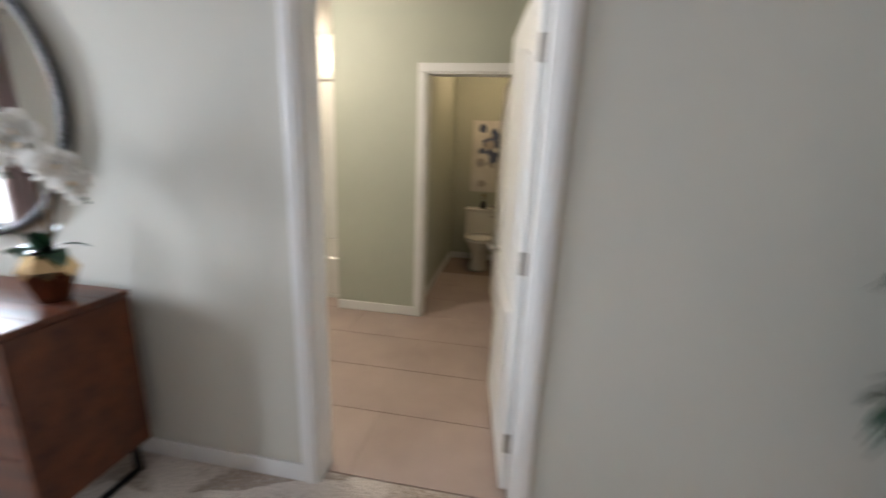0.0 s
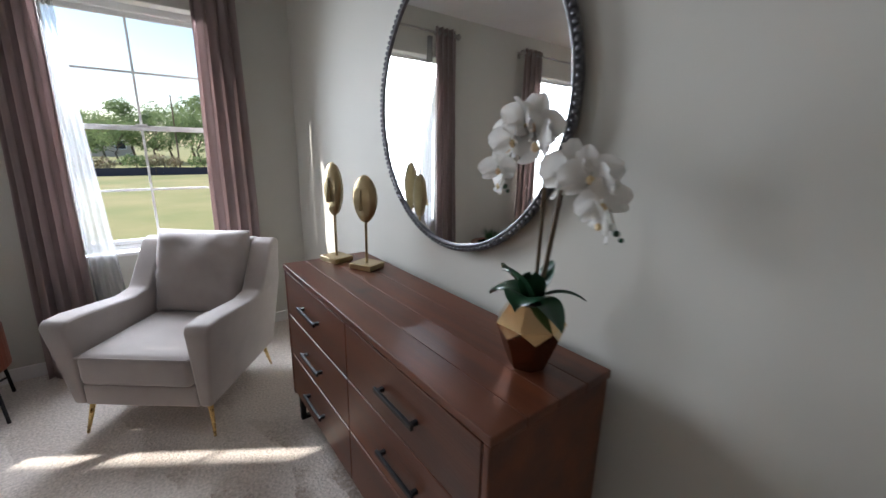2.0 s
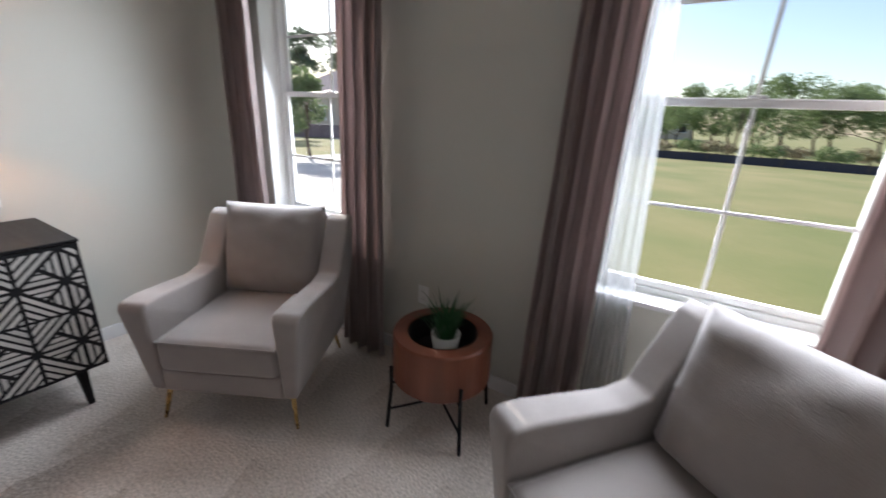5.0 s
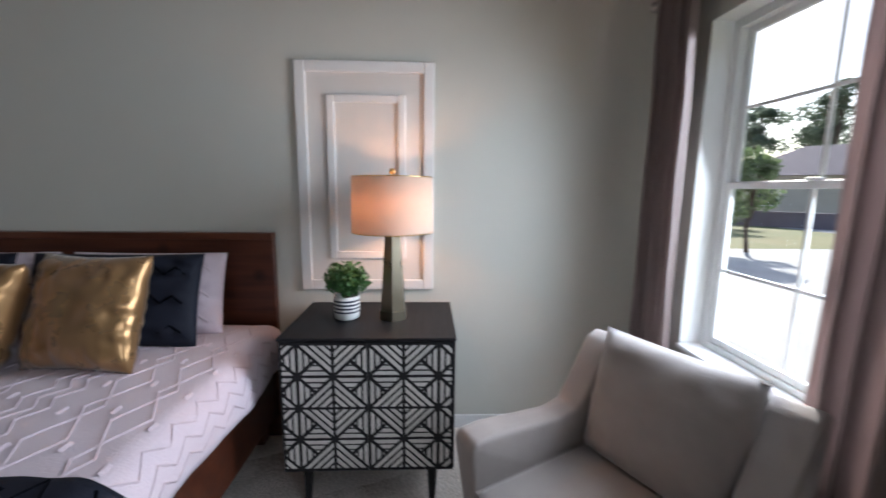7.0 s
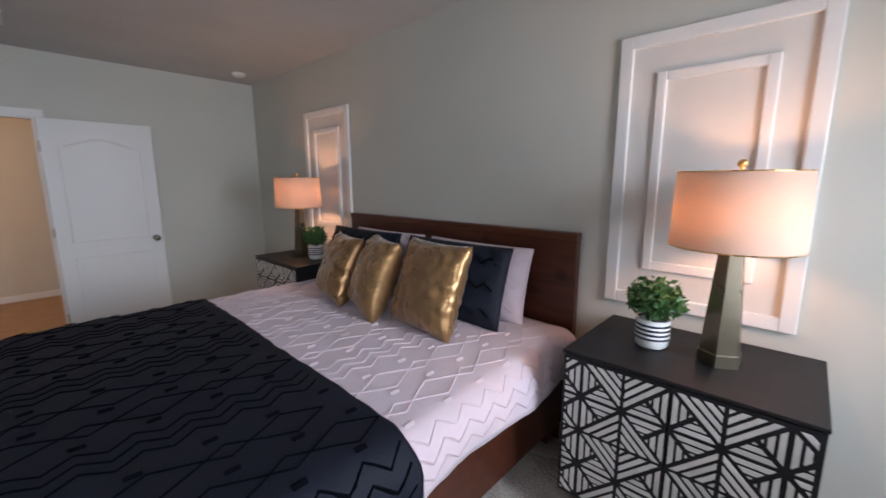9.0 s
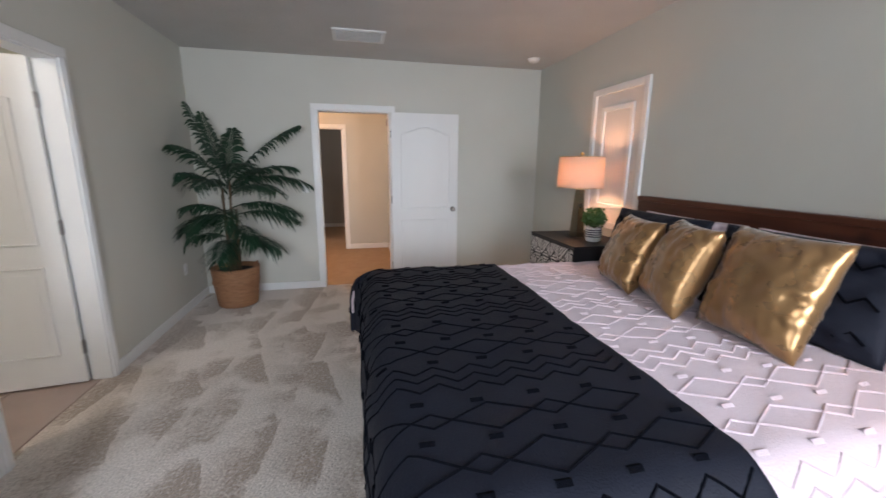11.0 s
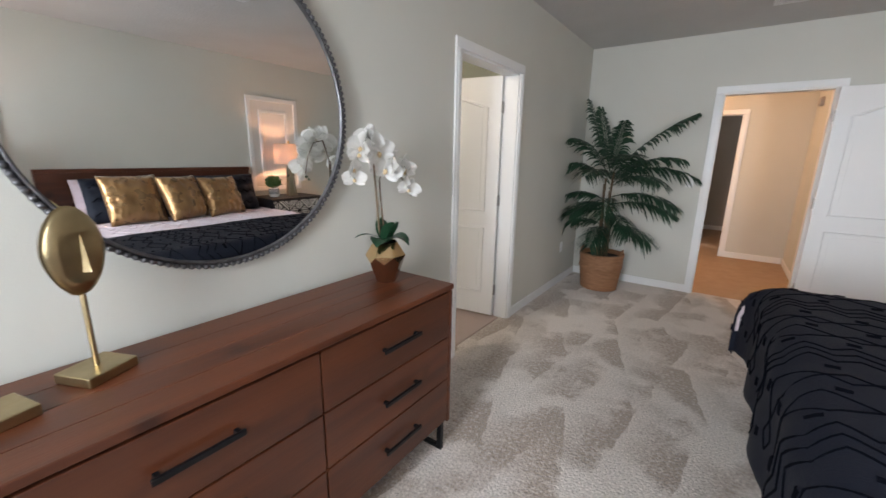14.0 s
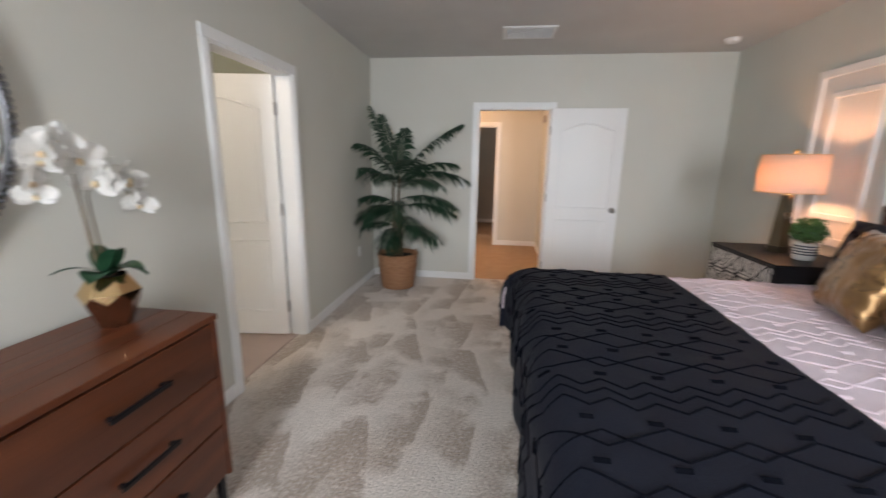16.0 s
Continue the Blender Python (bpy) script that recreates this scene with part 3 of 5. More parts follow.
def window(x0, x1, name):
    """A white single-hung window of two sashes with slim bars, set back in the wall, with a sill board."""
    yo, yi = YD - 0.165, YD - 0.105
    f = 0.045
    bm = bm_box(x0, yo, SILL, x0 + f, yi, HEAD, 0.004)
    bm_box(x1 - f, yo, SILL, x1, yi, HEAD, 0.004, 2, bm)
    bm_box(x0 + f, yo, SILL, x1 - f, yi, SILL + f, 0.004, 2, bm)
    bm_box(x0 + f, yo, HEAD - f, x1 - f, yi, HEAD, 0.004, 2, bm)
    root = structure(name, bm, VINYL, "white vinyl single-hung window")
    mid = 1.495
    for sash, za, zb, ys in (("upper_sash", mid - 0.005, HEAD - f, yo + 0.006), ("lower_sash", SILL + f, mid + 0.022, yo + 0.028)):
        s = 0.030
        sb = bm_box(x0 + f, ys, za, x0 + f + s, ys + 0.02, zb, 0.003)
        bm_box(x1 - f - s, ys, za, x1 - f, ys + 0.02, zb, 0.003, 2, sb)
        bm_box(x0 + f + s, ys, za, x1 - f - s, ys + 0.02, za + s, 0.003, 2, sb)
        bm_box(x0 + f + s, ys, zb - s, x1 - f - s, ys + 0.02, zb, 0.003, 2, sb)
        so = part(sash, sb, VINYL, root)
        cx, cz = (x0 + x1) / 2, (1.845 if sash == "upper_sash" else 1.105)
        part("muntin", bm_box(cx - 0.007, ys + 0.006, za + s, cx + 0.007, ys + 0.014, zb - s), VINYL, so)
        part("muntin", bm_box(x0 + f + s, ys + 0.007, cz - 0.007, x1 - f - s, ys + 0.013, cz + 0.007), VINYL, so)
        pane = part("pane", bm_box(x0 + f + s, ys + 0.009, za + s, x1 - f - s, ys + 0.011, zb - s), GLASS, so, "clear window glass")
        pane.visible_shadow = False
    lk = bm_box((x0 + x1) / 2 - 0.03, yo + 0.03, mid + 0.022, (x0 + x1) / 2 + 0.03, yo + 0.05, mid + 0.034, 0.004)
    part("sash_lock", lk, VINYL, root)
    part("window_sill", bm_box(x0 + 0.002, yi, SILL - 0.005, x1 - 0.002, YD + 0.02, SILL + 0.018, 0.006, 3), TRIM, root, "white painted sill board")
    lin = bm_box(x0 + 0.0015, yi, SILL + 0.018, x0 + 0.006, YD + 0.0015, HEAD)
    bm_box(x1 - 0.006, yi, SILL + 0.018, x1 - 0.0015, YD + 0.0015, HEAD, bm=lin)
    bm_box(x0 + 0.006, yi, HEAD - 0.006, x1 - 0.006, YD + 0.0015, HEAD - 0.001, bm=lin)
    part("reveal_lining", lin, TRIM, root)


window(*WIN[0], "window_1")
window(*WIN[1], "window_2")

# ---- outdoors ----
GZ = -0.30
structure("ground", bm_grid(lambda u, v: (-600 + 1200 * u, -600 + 1200 * v, GZ), 6, 6), LAWN, "patchy mown lawn, green and straw")
structure("pavement", bm_box(4.2, -15.8, GZ, 13.5, -1.0, GZ + 0.03, 0.01), CONC, "pale concrete driveway")
structure("road", bm_box(4.0, -21, GZ, 60, -16.2, GZ + 0.025, 0.01), CONC, "pale concrete street")


def leaf_cloud(blobs, n, size, bm=None, seed=3):
    """Many small leaves, scattered in uneven blobs (x, y, z, rx, ry, rz)."""
    rnd = random.Random(seed)
    vs, fs = [], []
    for _ in range(n):
        bx, by, bz, rx, ry, rz = rnd.choice(blobs)
        d = Vector((rnd.gauss(0, 1), rnd.gauss(0, 1), rnd.gauss(0, 1))).normalized() * (0.45 + 0.6 * rnd.random())
        c = Vector((bx + d.x * rx, by + d.y * ry, bz + d.z * rz))
        a = Vector((rnd.gauss(0, 1), rnd.gauss(0, 1), rnd.gauss(0, 1))).normalized()
        b = a.cross(Vector((rnd.gauss(0, 1), rnd.gauss(0, 1), rnd.gauss(0, 1)))).normalized()
        s = size * (0.6 + 0.8 * rnd.random())
        i = len(vs)
        vs += [c - a * s, c + b * s * 0.5, c + a * s, c - b * s * 0.5]
        fs.append((i, i + 1, i + 2, i + 3))
    me = bpy.data.meshes.new("tmp")
    me.from_pydata(vs, [], fs)
    own = bm or bmesh.new()
    own.from_mesh(me)
    bpy.data.meshes.remove(me)
    return own


def tree(x, y, h, w, seed, leaf, pine=False):
    rnd = random.Random(seed)
    root = thing("tree", pose(x, y, GZ), "leafy green tree beyond the lawn" if not pine else "tall thin pine beyond the houses", "tree", "trees beyond the lawn")
    top = h * (0.85 if pine else 0.6)
    tr = bm_tube([(0, 0, 0), (0.05 * w, 0.03, top * 0.4), (-0.04 * w, 0.05, top * 0.75), (0.03 * w, 0, top)], 0.022 * h, 7, taper=0.006 * h)
    blobs = []
    for k in range(9 if not pine else 7):
        a, f = rnd.random() * 6.28, rnd.random()
        z = h * ((0.35 + 0.55 * f) if not pine else (0.55 + 0.42 * f))
        r = w * (0.15 + 0.35 * rnd.random()) * (1.15 - 0.6 * f)
        q = Vector((r * math.cos(a), r * math.sin(a), z))
        bm_tube([(0, 0, z * 0.62), q * 0.6 + Vector((0, 0, z * 0.33)), q], 0.008 * h, 5, tr, taper=0.002 * h)
        s = w * (0.16 + 0.12 * rnd.random())
        blobs.append((q.x, q.y, q.z, s, s, s * (0.75 if not pine else 0.8)))
        if pine:
            blobs.append((q.x * 0.5, q.y * 0.5, q.z + s * 0.5, s * 0.7, s * 0.7, s * 0.5))
    part("trunk", tr, BARK, root)
    part("crown", leaf_cloud(blobs, 2600, (0.013 if pine else 0.016) * h + 0.03, seed=seed), leaf, root)


for k, (x, y, h, w) in enumerate(((-5.2, -42, 6.3, 5.5), (-1.6, -44, 5.2, 5.5), (1.3, -43, 5.6, 5.0), (3.6, -46, 4.8, 5.0), (-9, -45, 6.0, 6.5), (7, -48, 5.0, 5.5), (-13, -46, 5.6, 6.5), (11, -46, 5.0, 5.5), (-18, -48, 6.2, 7), (-4, -50, 6.6, 6.0), (16, -49, 5.5, 6), (-3.4, -39, 4.6, 5), (-0.2, -40, 4.4, 4.6), (2.4, -38, 3.6, 4.2), (-7, -40, 5.0, 5.5), (5.2, -41, 3.9, 4.8), (-11, -41, 5.0, 5.5))):
    tree(x, y, h, w, 10 + k, TREEL)
for k, (x, y, h, w) in enumerate(((38, -36, 12.0, 6.0), (43, -38, 10.5, 7.0), (48, -37, 12.5, 6.5), (33, -40, 11, 6), (53, -40, 12, 7), (60, -38, 11.0, 7), (30, -48, 11, 7))):
    tree(x, y, h, w, 40 + k, PINEL, True)
tree(12.8, -7.4, 3.1, 1.9, 77, TREEL)
tree(20.5, -12.8, 3.0, 2.6, 78, TREEL)

for k in range(16):
    rnd = random.Random(200 + k)
    x = -13 + 1.75 * k + rnd.random()
    sh = thing("shrub", pose(x, -27.5 - 3 * rnd.random(), GZ), "dry low shrub behind the fabric fence" if k % 2 else "low green shrub behind the fabric fence", "shrub", "shrubs behind the fence")
    part("stems", bm_tube([(0, 0, 0), (0.05, 0, 0.5)], 0.04, 5), BARK, sh)
    part("foliage", leaf_cloud([(-0.5, 0, 0.5, 0.6, 0.5, 0.4), (0.4, 0.1, 0.6, 0.6, 0.5, 0.45)], 500, 0.09, seed=k), DRYL if k % 2 else TREEL, sh)

fence = thing("silt_fence", pose(0, -23.5, GZ), "low black fabric fence along the lawn", "fence")
part("fabric", bm_grid(lambda u, v: (-22 + 48 * u, 0.05 * math.sin(40 * u), 0.42 * v + 0.015 * math.sin(70 * u) * v), 90, 1), SILT, fence)
for k in range(16):
    part("post", bm_box(-22 + 3.2 * k, 0.02, 0, -21.96 + 3.2 * k, 0.06, 0.5), BARK, fence)


def house(x, y, w, d, h, rise, roof, label, turn=0):
    root = thing("house", pose(x, y, GZ, 0, 0, turn), label, "house", "far houses")
    part("wall", bm_box(-w / 2, -d / 2, 0, w / 2, d / 2, h), STUCCO, root)
    r = bmesh.new()
    o = 0.5
    b = [r.verts.new(p) for p in ((-w / 2 - o, -d / 2 - o, h), (w / 2 + o, -d / 2 - o, h), (w / 2 + o, d / 2 + o, h), (-w / 2 - o, d / 2 + o, h))]
    t = [r.verts.new(p) for p in ((-w / 4, 0, h + rise), (w / 4, 0, h + rise))]
    for f in ((b[0], b[1], t[1], t[0]), (b[1], b[2], t[1]), (b[2], b[3], t[0], t[1]), (b[3], b[0], t[0]), (b[3], b[2], b[1], b[0])):
        r.faces.new(f)
    part("roof", r, roof, root)
    for k in range(3):
        wx = -w / 3 + k * w / 3
        wn = part("window", bm_box(wx - 0.6, d / 2, 0.9, wx + 0.6, d / 2 + 0.06, 2.1), TRIM, root)
        part("pane", bm_box(wx - 0.52, d / 2 + 0.06, 0.98, wx + 0.52, d / 2 + 0.075, 2.02), DGLASS, wn)


house(5.6, -66, 8, 6, 3.0, 1.6, ROOFR, "far house with a red tiled roof")
house(27, -27, 13, 9, 2.9, 2.2, ROOFP, "single-storey house with plum shingle roof", 40)
house(42, -22, 13, 9, 2.9, 2.4, ROOFP, "single-storey house with plum shingle roof", 45)
hw = thing("low_wall", pose(19.5, -17.8, GZ, 0, 0, 38), "long low plum-coloured garden wall", "wall")
part("wall_body", bm_box(-5, -0.12, 0, 5, 0.12, 0.75, 0.02), ROOFP, hw)
part("coping", bm_box(-5.05, -0.16, 0.75, 5.05, 0.16, 0.82, 0.02), ROOFP, hw)
# unseen block added to cut the sun through window_2 to a thin strip
sun_block = structure("sun_blocker", bm_box(6.2, -1.30, GZ, 12, 0.5, 5.2), STUCCO, "unseen stucco block added outside to narrow the sun strip")
pole = thing("utility_pole", pose(-1.2, -31, GZ), "thin weathered wooden utility pole", "pole")
part("shaft", bm_tube([(0, 0, 0), (0, 0, 5.0)], 0.06, 8, taper=0.04), BARK, pole)

# ---- fittings ----


def outlet(m, label, switch=False):
    root = thing("light_switch" if switch else "wall_outlet", m, label, "switch" if switch else "outlet")
    part("cover_plate", bm_box(-0.036, 0.0005, -0.057, 0.036, 0.006, 0.057, 0.002), TRIM, root)
    if switch:
        part("rocker", bm_box(-0.016, 0.005, -0.032, 0.016, 0.010, 0.032, 0.002), TRIM, root)
    else:
        for z in (-0.022, 0.022):
            so = part("socket", bm_box(-0.016, 0.005, z - 0.014, 0.016, 0.009, z + 0.014, 0.003), TRIM, root)
            for x in (-0.006, 0.006):
                part("slot", bm_box(x - 0.001, 0.0088, z - 0.005, x + 0.001, 0.0095, z + 0.005), BLACKM, so)


outlet(pose(0, 2.81, 0.41, 0, 0, -90), "white outlet low on the wall by the dresser")
outlet(pose(0, 6.41, 0.42, 0, 0, -90), "white outlet low on the wall by the palm")
outlet(pose(2.25, YD, 0.43), "white outlet low between the windows")
outlet(pose(1.12, YC, 1.19, 0, 0, 180), "white light switch beside the hall doorway", True)

vent = thing("ceiling_vent", pose(1.76, 6.14, H), "white louvred ceiling air vent", "vent")
vf = bm_box(-0.235, -0.17, -0.012, 0.235, -0.135, -0.0005, 0.003)
bm_box(-0.235, 0.135, -0.012, 0.235, 0.17, -0.0005, 0.003, 2, vf)
bm_box(-0.235, -0.135, -0.012, -0.2, 0.135, -0.0005, 0.003, 2, vf)
bm_box(0.2, -0.135, -0.012, 0.235, 0.135, -0.0005, 0.003, 2, vf)
part("frame", vf, TRIM, vent)
for k in range(12):
    part("slat", shift(bm_box(-0.2, -0.011, -0.001, 0.2, 0.011, 0.001), pose(0, -0.124 + 0.0225 * k, -0.010, 35)), TRIM, vent)
det = thing("smoke_detector", pose(3.64, 6.48, H), "round white ceiling smoke detector", "detector")
part("body", bm_lathe([(0, -0.04), (0.04, -0.04), (0.058, -0.03), (0.065, -0.012), (0.065, -0.0005), (0, -0.0005)]), TRIM, det, smooth=True)
part("test_button", bm_lathe([(0, -0.044), (0.012, -0.043), (0.013, -0.039), (0, -0.039)], 14), VINYL, det)
cdet = thing("smoke_detector", pose(1.90, 3.90, H), "round white smoke detector on the ceiling above the bed's foot", "detector")
part("body", bm_lathe([(0, -0.044), (0.045, -0.043), (0.07, -0.03), (0.08, -0.012), (0.08, -0.0005), (0, -0.0005)], 32), TRIM, cdet, smooth=True)
part("test_button", bm_lathe([(0, -0.048), (0.012, -0.047), (0.013, -0.042), (0, -0.042)], 14), VINYL, cdet)
hdet = thing("smoke_detector", pose(1.32, 8.2, H), "round white hall smoke detector", "detector")
part("body", bm_lathe([(0, -0.04), (0.04, -0.04), (0.058, -0.03), (0.065, -0.012), (0.065, -0.0005), (0, -0.0005)]), TRIM, hdet, smooth=True)
chime = thing("door_chime", pose(2.24, 8.75, 2.12, 0, 0, 90), "small tan box high on the hall wall", "chime box")
part("case", bm_box(-0.07, 0.0005, -0.05, 0.07, 0.04, 0.05, 0.006), GREYP, chime)


def wall_panel(y0, y1, i0, i1):
    """Two white picture-frame mouldings, one inside the other, on the headboard wall."""
    root = thing("wall_moulding", pose(XB, (y0 + y1) / 2, 0.889), "white double picture-frame wall moulding above a nightstand", "wall moulding", "wall mouldings")
    c = (y0 + y1) / 2
    for nm, a, b, z0, z1, w, t in (("outer_frame", y0 - c, y1 - c, 0.0, 1.26, 0.058, 0.022), ("inner_frame", i0 - c, i1 - c, 0.182, 1.088, 0.042, 0.019)):
        bm = bm_box(-t, a, z0, -0.0005, a + w, z1, 0.005)
        bm_box(-t, b - w, z0, -0.0005, b, z1, 0.005, 2, bm)
        bm_box(-t, a + w, z0, -0.0005, b - w, z0 + w, 0.005, 2, bm)
        bm_box(-t, a + w, z1 - w, -0.0005, b - w, z1, 0.005, 2, bm)
        part(nm, bm, TRIM, root)
    part("field", bm_box(-0.004, y0 - c + 0.05, 0.05, -0.0004, y1 - c - 0.05, 1.21), FIELD, root, "off-white painted field inside the moulding")


wall_panel(1.960, 2.716, 2.118, 2.550)
wall_panel(4.986, 5.746, 5.150, 5.585)

# ---- curtains ----


def curtain(x0, x1, label, lean=0.0, seed=1, rz=2.40, folds=4):
    root = thing("curtain", pose((x0 + x1) / 2, YD + 0.115, 0), label, "curtain", "taupe curtains")
    w = x1 - x0

    def fn(u, v):
        z = 0.012 + (rz + 0.035) * v
        ph = 2 * math.pi * folds * u + 0.5 * noise.noise((u * 2, v * 2, seed))
        amp = 0.034 + 0.012 * noise.noise((u * 3, v * 1.5, seed + 5))
        spread = 1 + 0.22 * (1 - v) + 0.05 * noise.noise((v * 3, seed, 0))
        x = (u - 0.5) * w * spread + lean * (1 - v) + 0.010 * math.sin(ph * 2 + 1)
        y = amp * math.sin(ph) * (1.1 - 0.25 * v) + 0.012 * noise.noise((u * 5, v * 6, seed))
        return (x, y, z)
    sheet = bm_grid(fn, 72, 40)
    ob = part("fabric", sheet, CURT, root, smooth=True)
    mod = ob.modifiers.new("thick", "SOLIDIFY")
    mod.thickness = 0.003
    for k in range(folds * 2):
        u = (k + 0.5) / (folds * 2)
        g = [((u - 0.5) * w + 0.004 * math.cos(a), 0.024 * math.cos(a), rz + 0.024 * math.sin(a)) for a in [2 * math.pi * j / 16 for j in range(16)]]
        part("grommet", bm_tube(g, 0.004, 6, closed=True), NICKEL, root, "nickel grommet")
    return root


curtain(0.36, 0.61, "taupe grommet curtain hanging at the dresser corner", seed=2)
curtain(1.30, 1.52, "taupe grommet curtain gathered beside the round stand", 0.05, 3)
curtain(2.46, 2.735, "taupe grommet curtain gathered beside the round stand", 0.01, 4)
curtain(3.46, 3.77, "taupe grommet curtain hanging at the headboard corner", seed=5)
for sx0, sx1 in ((1.16, 1.32), (2.70, 2.755)):
    sr = thing("sheer_curtain", pose((sx0 + sx1) / 2, YD + 0.05, 0), "white see-through voile curtain beside the window", "curtain", "sheer curtains")
    part("fabric", bm_grid(lambda u, v, w=sx1 - sx0: ((u - 0.5) * w * (0.35 + 0.75 * (1 - v)) + 0.05 * v, 0.012 * math.sin(u * 22 + v), 0.02 + 2.36 * v), 40, 24), SHEER, sr, smooth=True)
for x0, x1 in ((0.36, 1.56), (2.43, 3.81)):
    rod = thing("curtain_rod", pose((x0 + x1) / 2, YD + 0.115, 2.40), "brushed nickel curtain rod with ball finials", "curtain rod", "curtain rods")
    h = (x1 - x0) / 2
    part("pole", bm_tube([(-h, 0, 0), (h, 0, 0)], 0.011, 12), NICKEL, rod, smooth=True)
    for sx in (-1, 1):
        part("finial", shift(bm_lathe([(0, -0.03), (0.014, -0.028), (0.014, -0.018), (0.026, -0.006), (0.028, 0.006), (0.018, 0.022), (0, 0.028)], 16), pose(sx * h, 0, 0, 0, sx * 90)), NICKEL, rod, smooth=True)
        br = bm_tube([(sx * (h - 0.06), -0.113, 0), (sx * (h - 0.06), 0, 0)], 0.006, 8)
        bm_box(sx * (h - 0.06) - 0.018, -0.1145, -0.035, sx * (h - 0.06) + 0.018, -0.108, 0.035, bm=br)
        part("bracket", br, NICKEL, rod)

# ---- armchairs ----


def armchair(m, label):
    root = thing("armchair", m, label, "armchair", "armchairs by the windows")
    # one side: arm in profile (y, z), sweeping up into the back
    prof = [(0.37, 0.175), (0.405, 0.585), (0.385, 0.615), (0.30, 0.618), (-0.02, 0.585), (-0.12, 0.60), (-0.19, 0.70), (-0.285, 0.845), (-0.34, 0.865), (-0.385, 0.845), (-0.36, 0.60), (-0.32, 0.175)]
    for sx in (-1, 1):
        own = bmesh.new()
        inner, outer = [], []
        for y, z in prof:
            k = (z - 0.175) / 0.45
            inner.append(own.verts.new((sx * (0.275 - 0.005 * k), y, z)))
            outer.append(own.verts.new((sx * (0.335 + 0.06 * min(k, 1.0)), y, z)))
        own.faces.new(inner)
        own.faces.new(outer[::-1])
        for k in range(len(prof)):
            q = (k + 1) % len(prof)
            own.faces.new((inner[k], outer[k], outer[q], inner[q]))
        bmesh.ops.recalc_face_normals(own, faces=own.faces[:])
        bmesh.ops.bevel(own, geom=own.edges[:], offset=0.016, segments=3, profile=0.5, affect="EDGES")
        part("arm", own, UPH, root, smooth=True)
    part("front_rail", bm_box(-0.275, 0.30, 0.175, 0.275, 0.372, 0.285, 0.012, 3), UPH, root, smooth=True)
    part("seat_deck", bm_box(-0.275, -0.30, 0.18, 0.275, 0.30, 0.27, 0.01, 2), UPH, root)
    back = bm_box(-0.272, -0.375, 0.20, 0.272, -0.285, 0.86, 0.02, 3)
    for v in back.verts:
        v.co.y += 0.055 * (0.86 - v.co.z) / 0.66 - 0.015
    part("back_frame", back, UPH, root, smooth=True)
    seat = bm_box(-0.270, -0.20, 0.285, 0.270, 0.392, 0.445, 0.035, 4)
    bmesh.ops.subdivide_edges(seat, edges=[e for e in seat.edges if e.calc_length() > 0.2], cuts=5, use_grid_fill=True)
    for v in seat.verts:
        if v.co.z > 0.4:
            v.co.z += 0.016 * max(0, 1 - (v.co.x / 0.27) ** 2) * max(0, 1 - ((v.co.y - 0.1) / 0.3) ** 2)
    so = part("seat_cushion", seat, UPH, root, smooth=True)
    loop = [(-0.262, 0.388, 0.435), (0.262, 0.388, 0.435), (0.262, -0.19, 0.435), (-0.262, -0.19, 0.435)]
    part("piping", bm_tube(loop, 0.005, 6, closed=True), UPH, so)
    cu = pillow_bm(0.56, 0.50, 0.20, 18, 4.2, 0.02)
    shift(cu, pose(0, -0.215, 0.675, 14))
    co = part("back_cushion", cu, UPH, root, smooth=True)
    edge = []
    for ax, az in ((-0.27, -0.24), (0.27, -0.24), (0.27, 0.24), (-0.27, 0.24)):
        p = pose(0, -0.215, 0.675, 14) @ Vector((ax, 0, az))
        edge.append(tuple(p))
    part("piping", bm_tube(edge, 0.005, 6, closed=True), UPH, co)
    for x, y in ((-0.29, 0.31), (0.29, 0.31), (-0.27, -0.29), (0.27, -0.29)):
        dx, dy = math.copysign(0.03, x), math.copysign(0.04, y)
        part("leg", bm_tube([(x, y, 0.18), (x + dx, y + dy, 0.0)], 0.014, 10, taper=0.007), GOLDLEG, root, "slim brushed gold metal leg", True)
    return root


armchair(pose(0.906, 1.46, 0, 0, 0, -37.7), "oat-coloured upholstered armchair with slim gold legs by the dresser")
armchair(pose(2.848, 1.355, 0, 0, 0, 28), "oat-coloured upholstered armchair with slim gold legs by the nightstand")

# ---- round planter stand ----
st = thing("planter_stand", pose(1.91, 1.06, 0), "round red-brown wooden drum stand on black metal legs", "side table")
part("drum", bm_lathe([(0, 0.25), (0.222, 0.25), (0.23, 0.258), (0.23, 0.472), (0.224, 0.48), (0.165, 0.48), (0.16, 0.474), (0.155, 0.36), (0, 0.36)], 44), DRUMW, st, smooth=False)
part("recess", bm_lathe([(0.158, 0.479), (0.153, 0.363), (0, 0.363)], 40), BLACKW, st)
for k in range(4):
    a = radians(52 + 90 * k)
    c, s = math.cos(a), math.sin(a)
    part("leg", bm_tube([(0.242 * c, 0.242 * s, 0.33), (0.242 * c, 0.242 * s, 0.22), (0.262 * c, 0.262 * s, 0)], 0.009, 6), BLACKM, st, "black metal leg")
    part("bracket", bm_tube([(0.245 * c, 0.245 * s, 0.243), (0.17 * c, 0.17 * s, 0.243)], 0.006, 6), BLACKM, st)
for k in range(2):
    a = radians(52 + 90 * k)
    c, s = math.cos(a), math.sin(a)
    part("stretcher", bm_tube([(0.252 * c, 0.252 * s, 0.10 + 0.006 * k), (-0.252 * c, -0.252 * s, 0.10 + 0.006 * k)], 0.006, 6), BLACKM, st)
gp = thing("potted_grass", pose(1.90, 1.05, 0.363), "faux green grass in a small white pot", "potted plant")
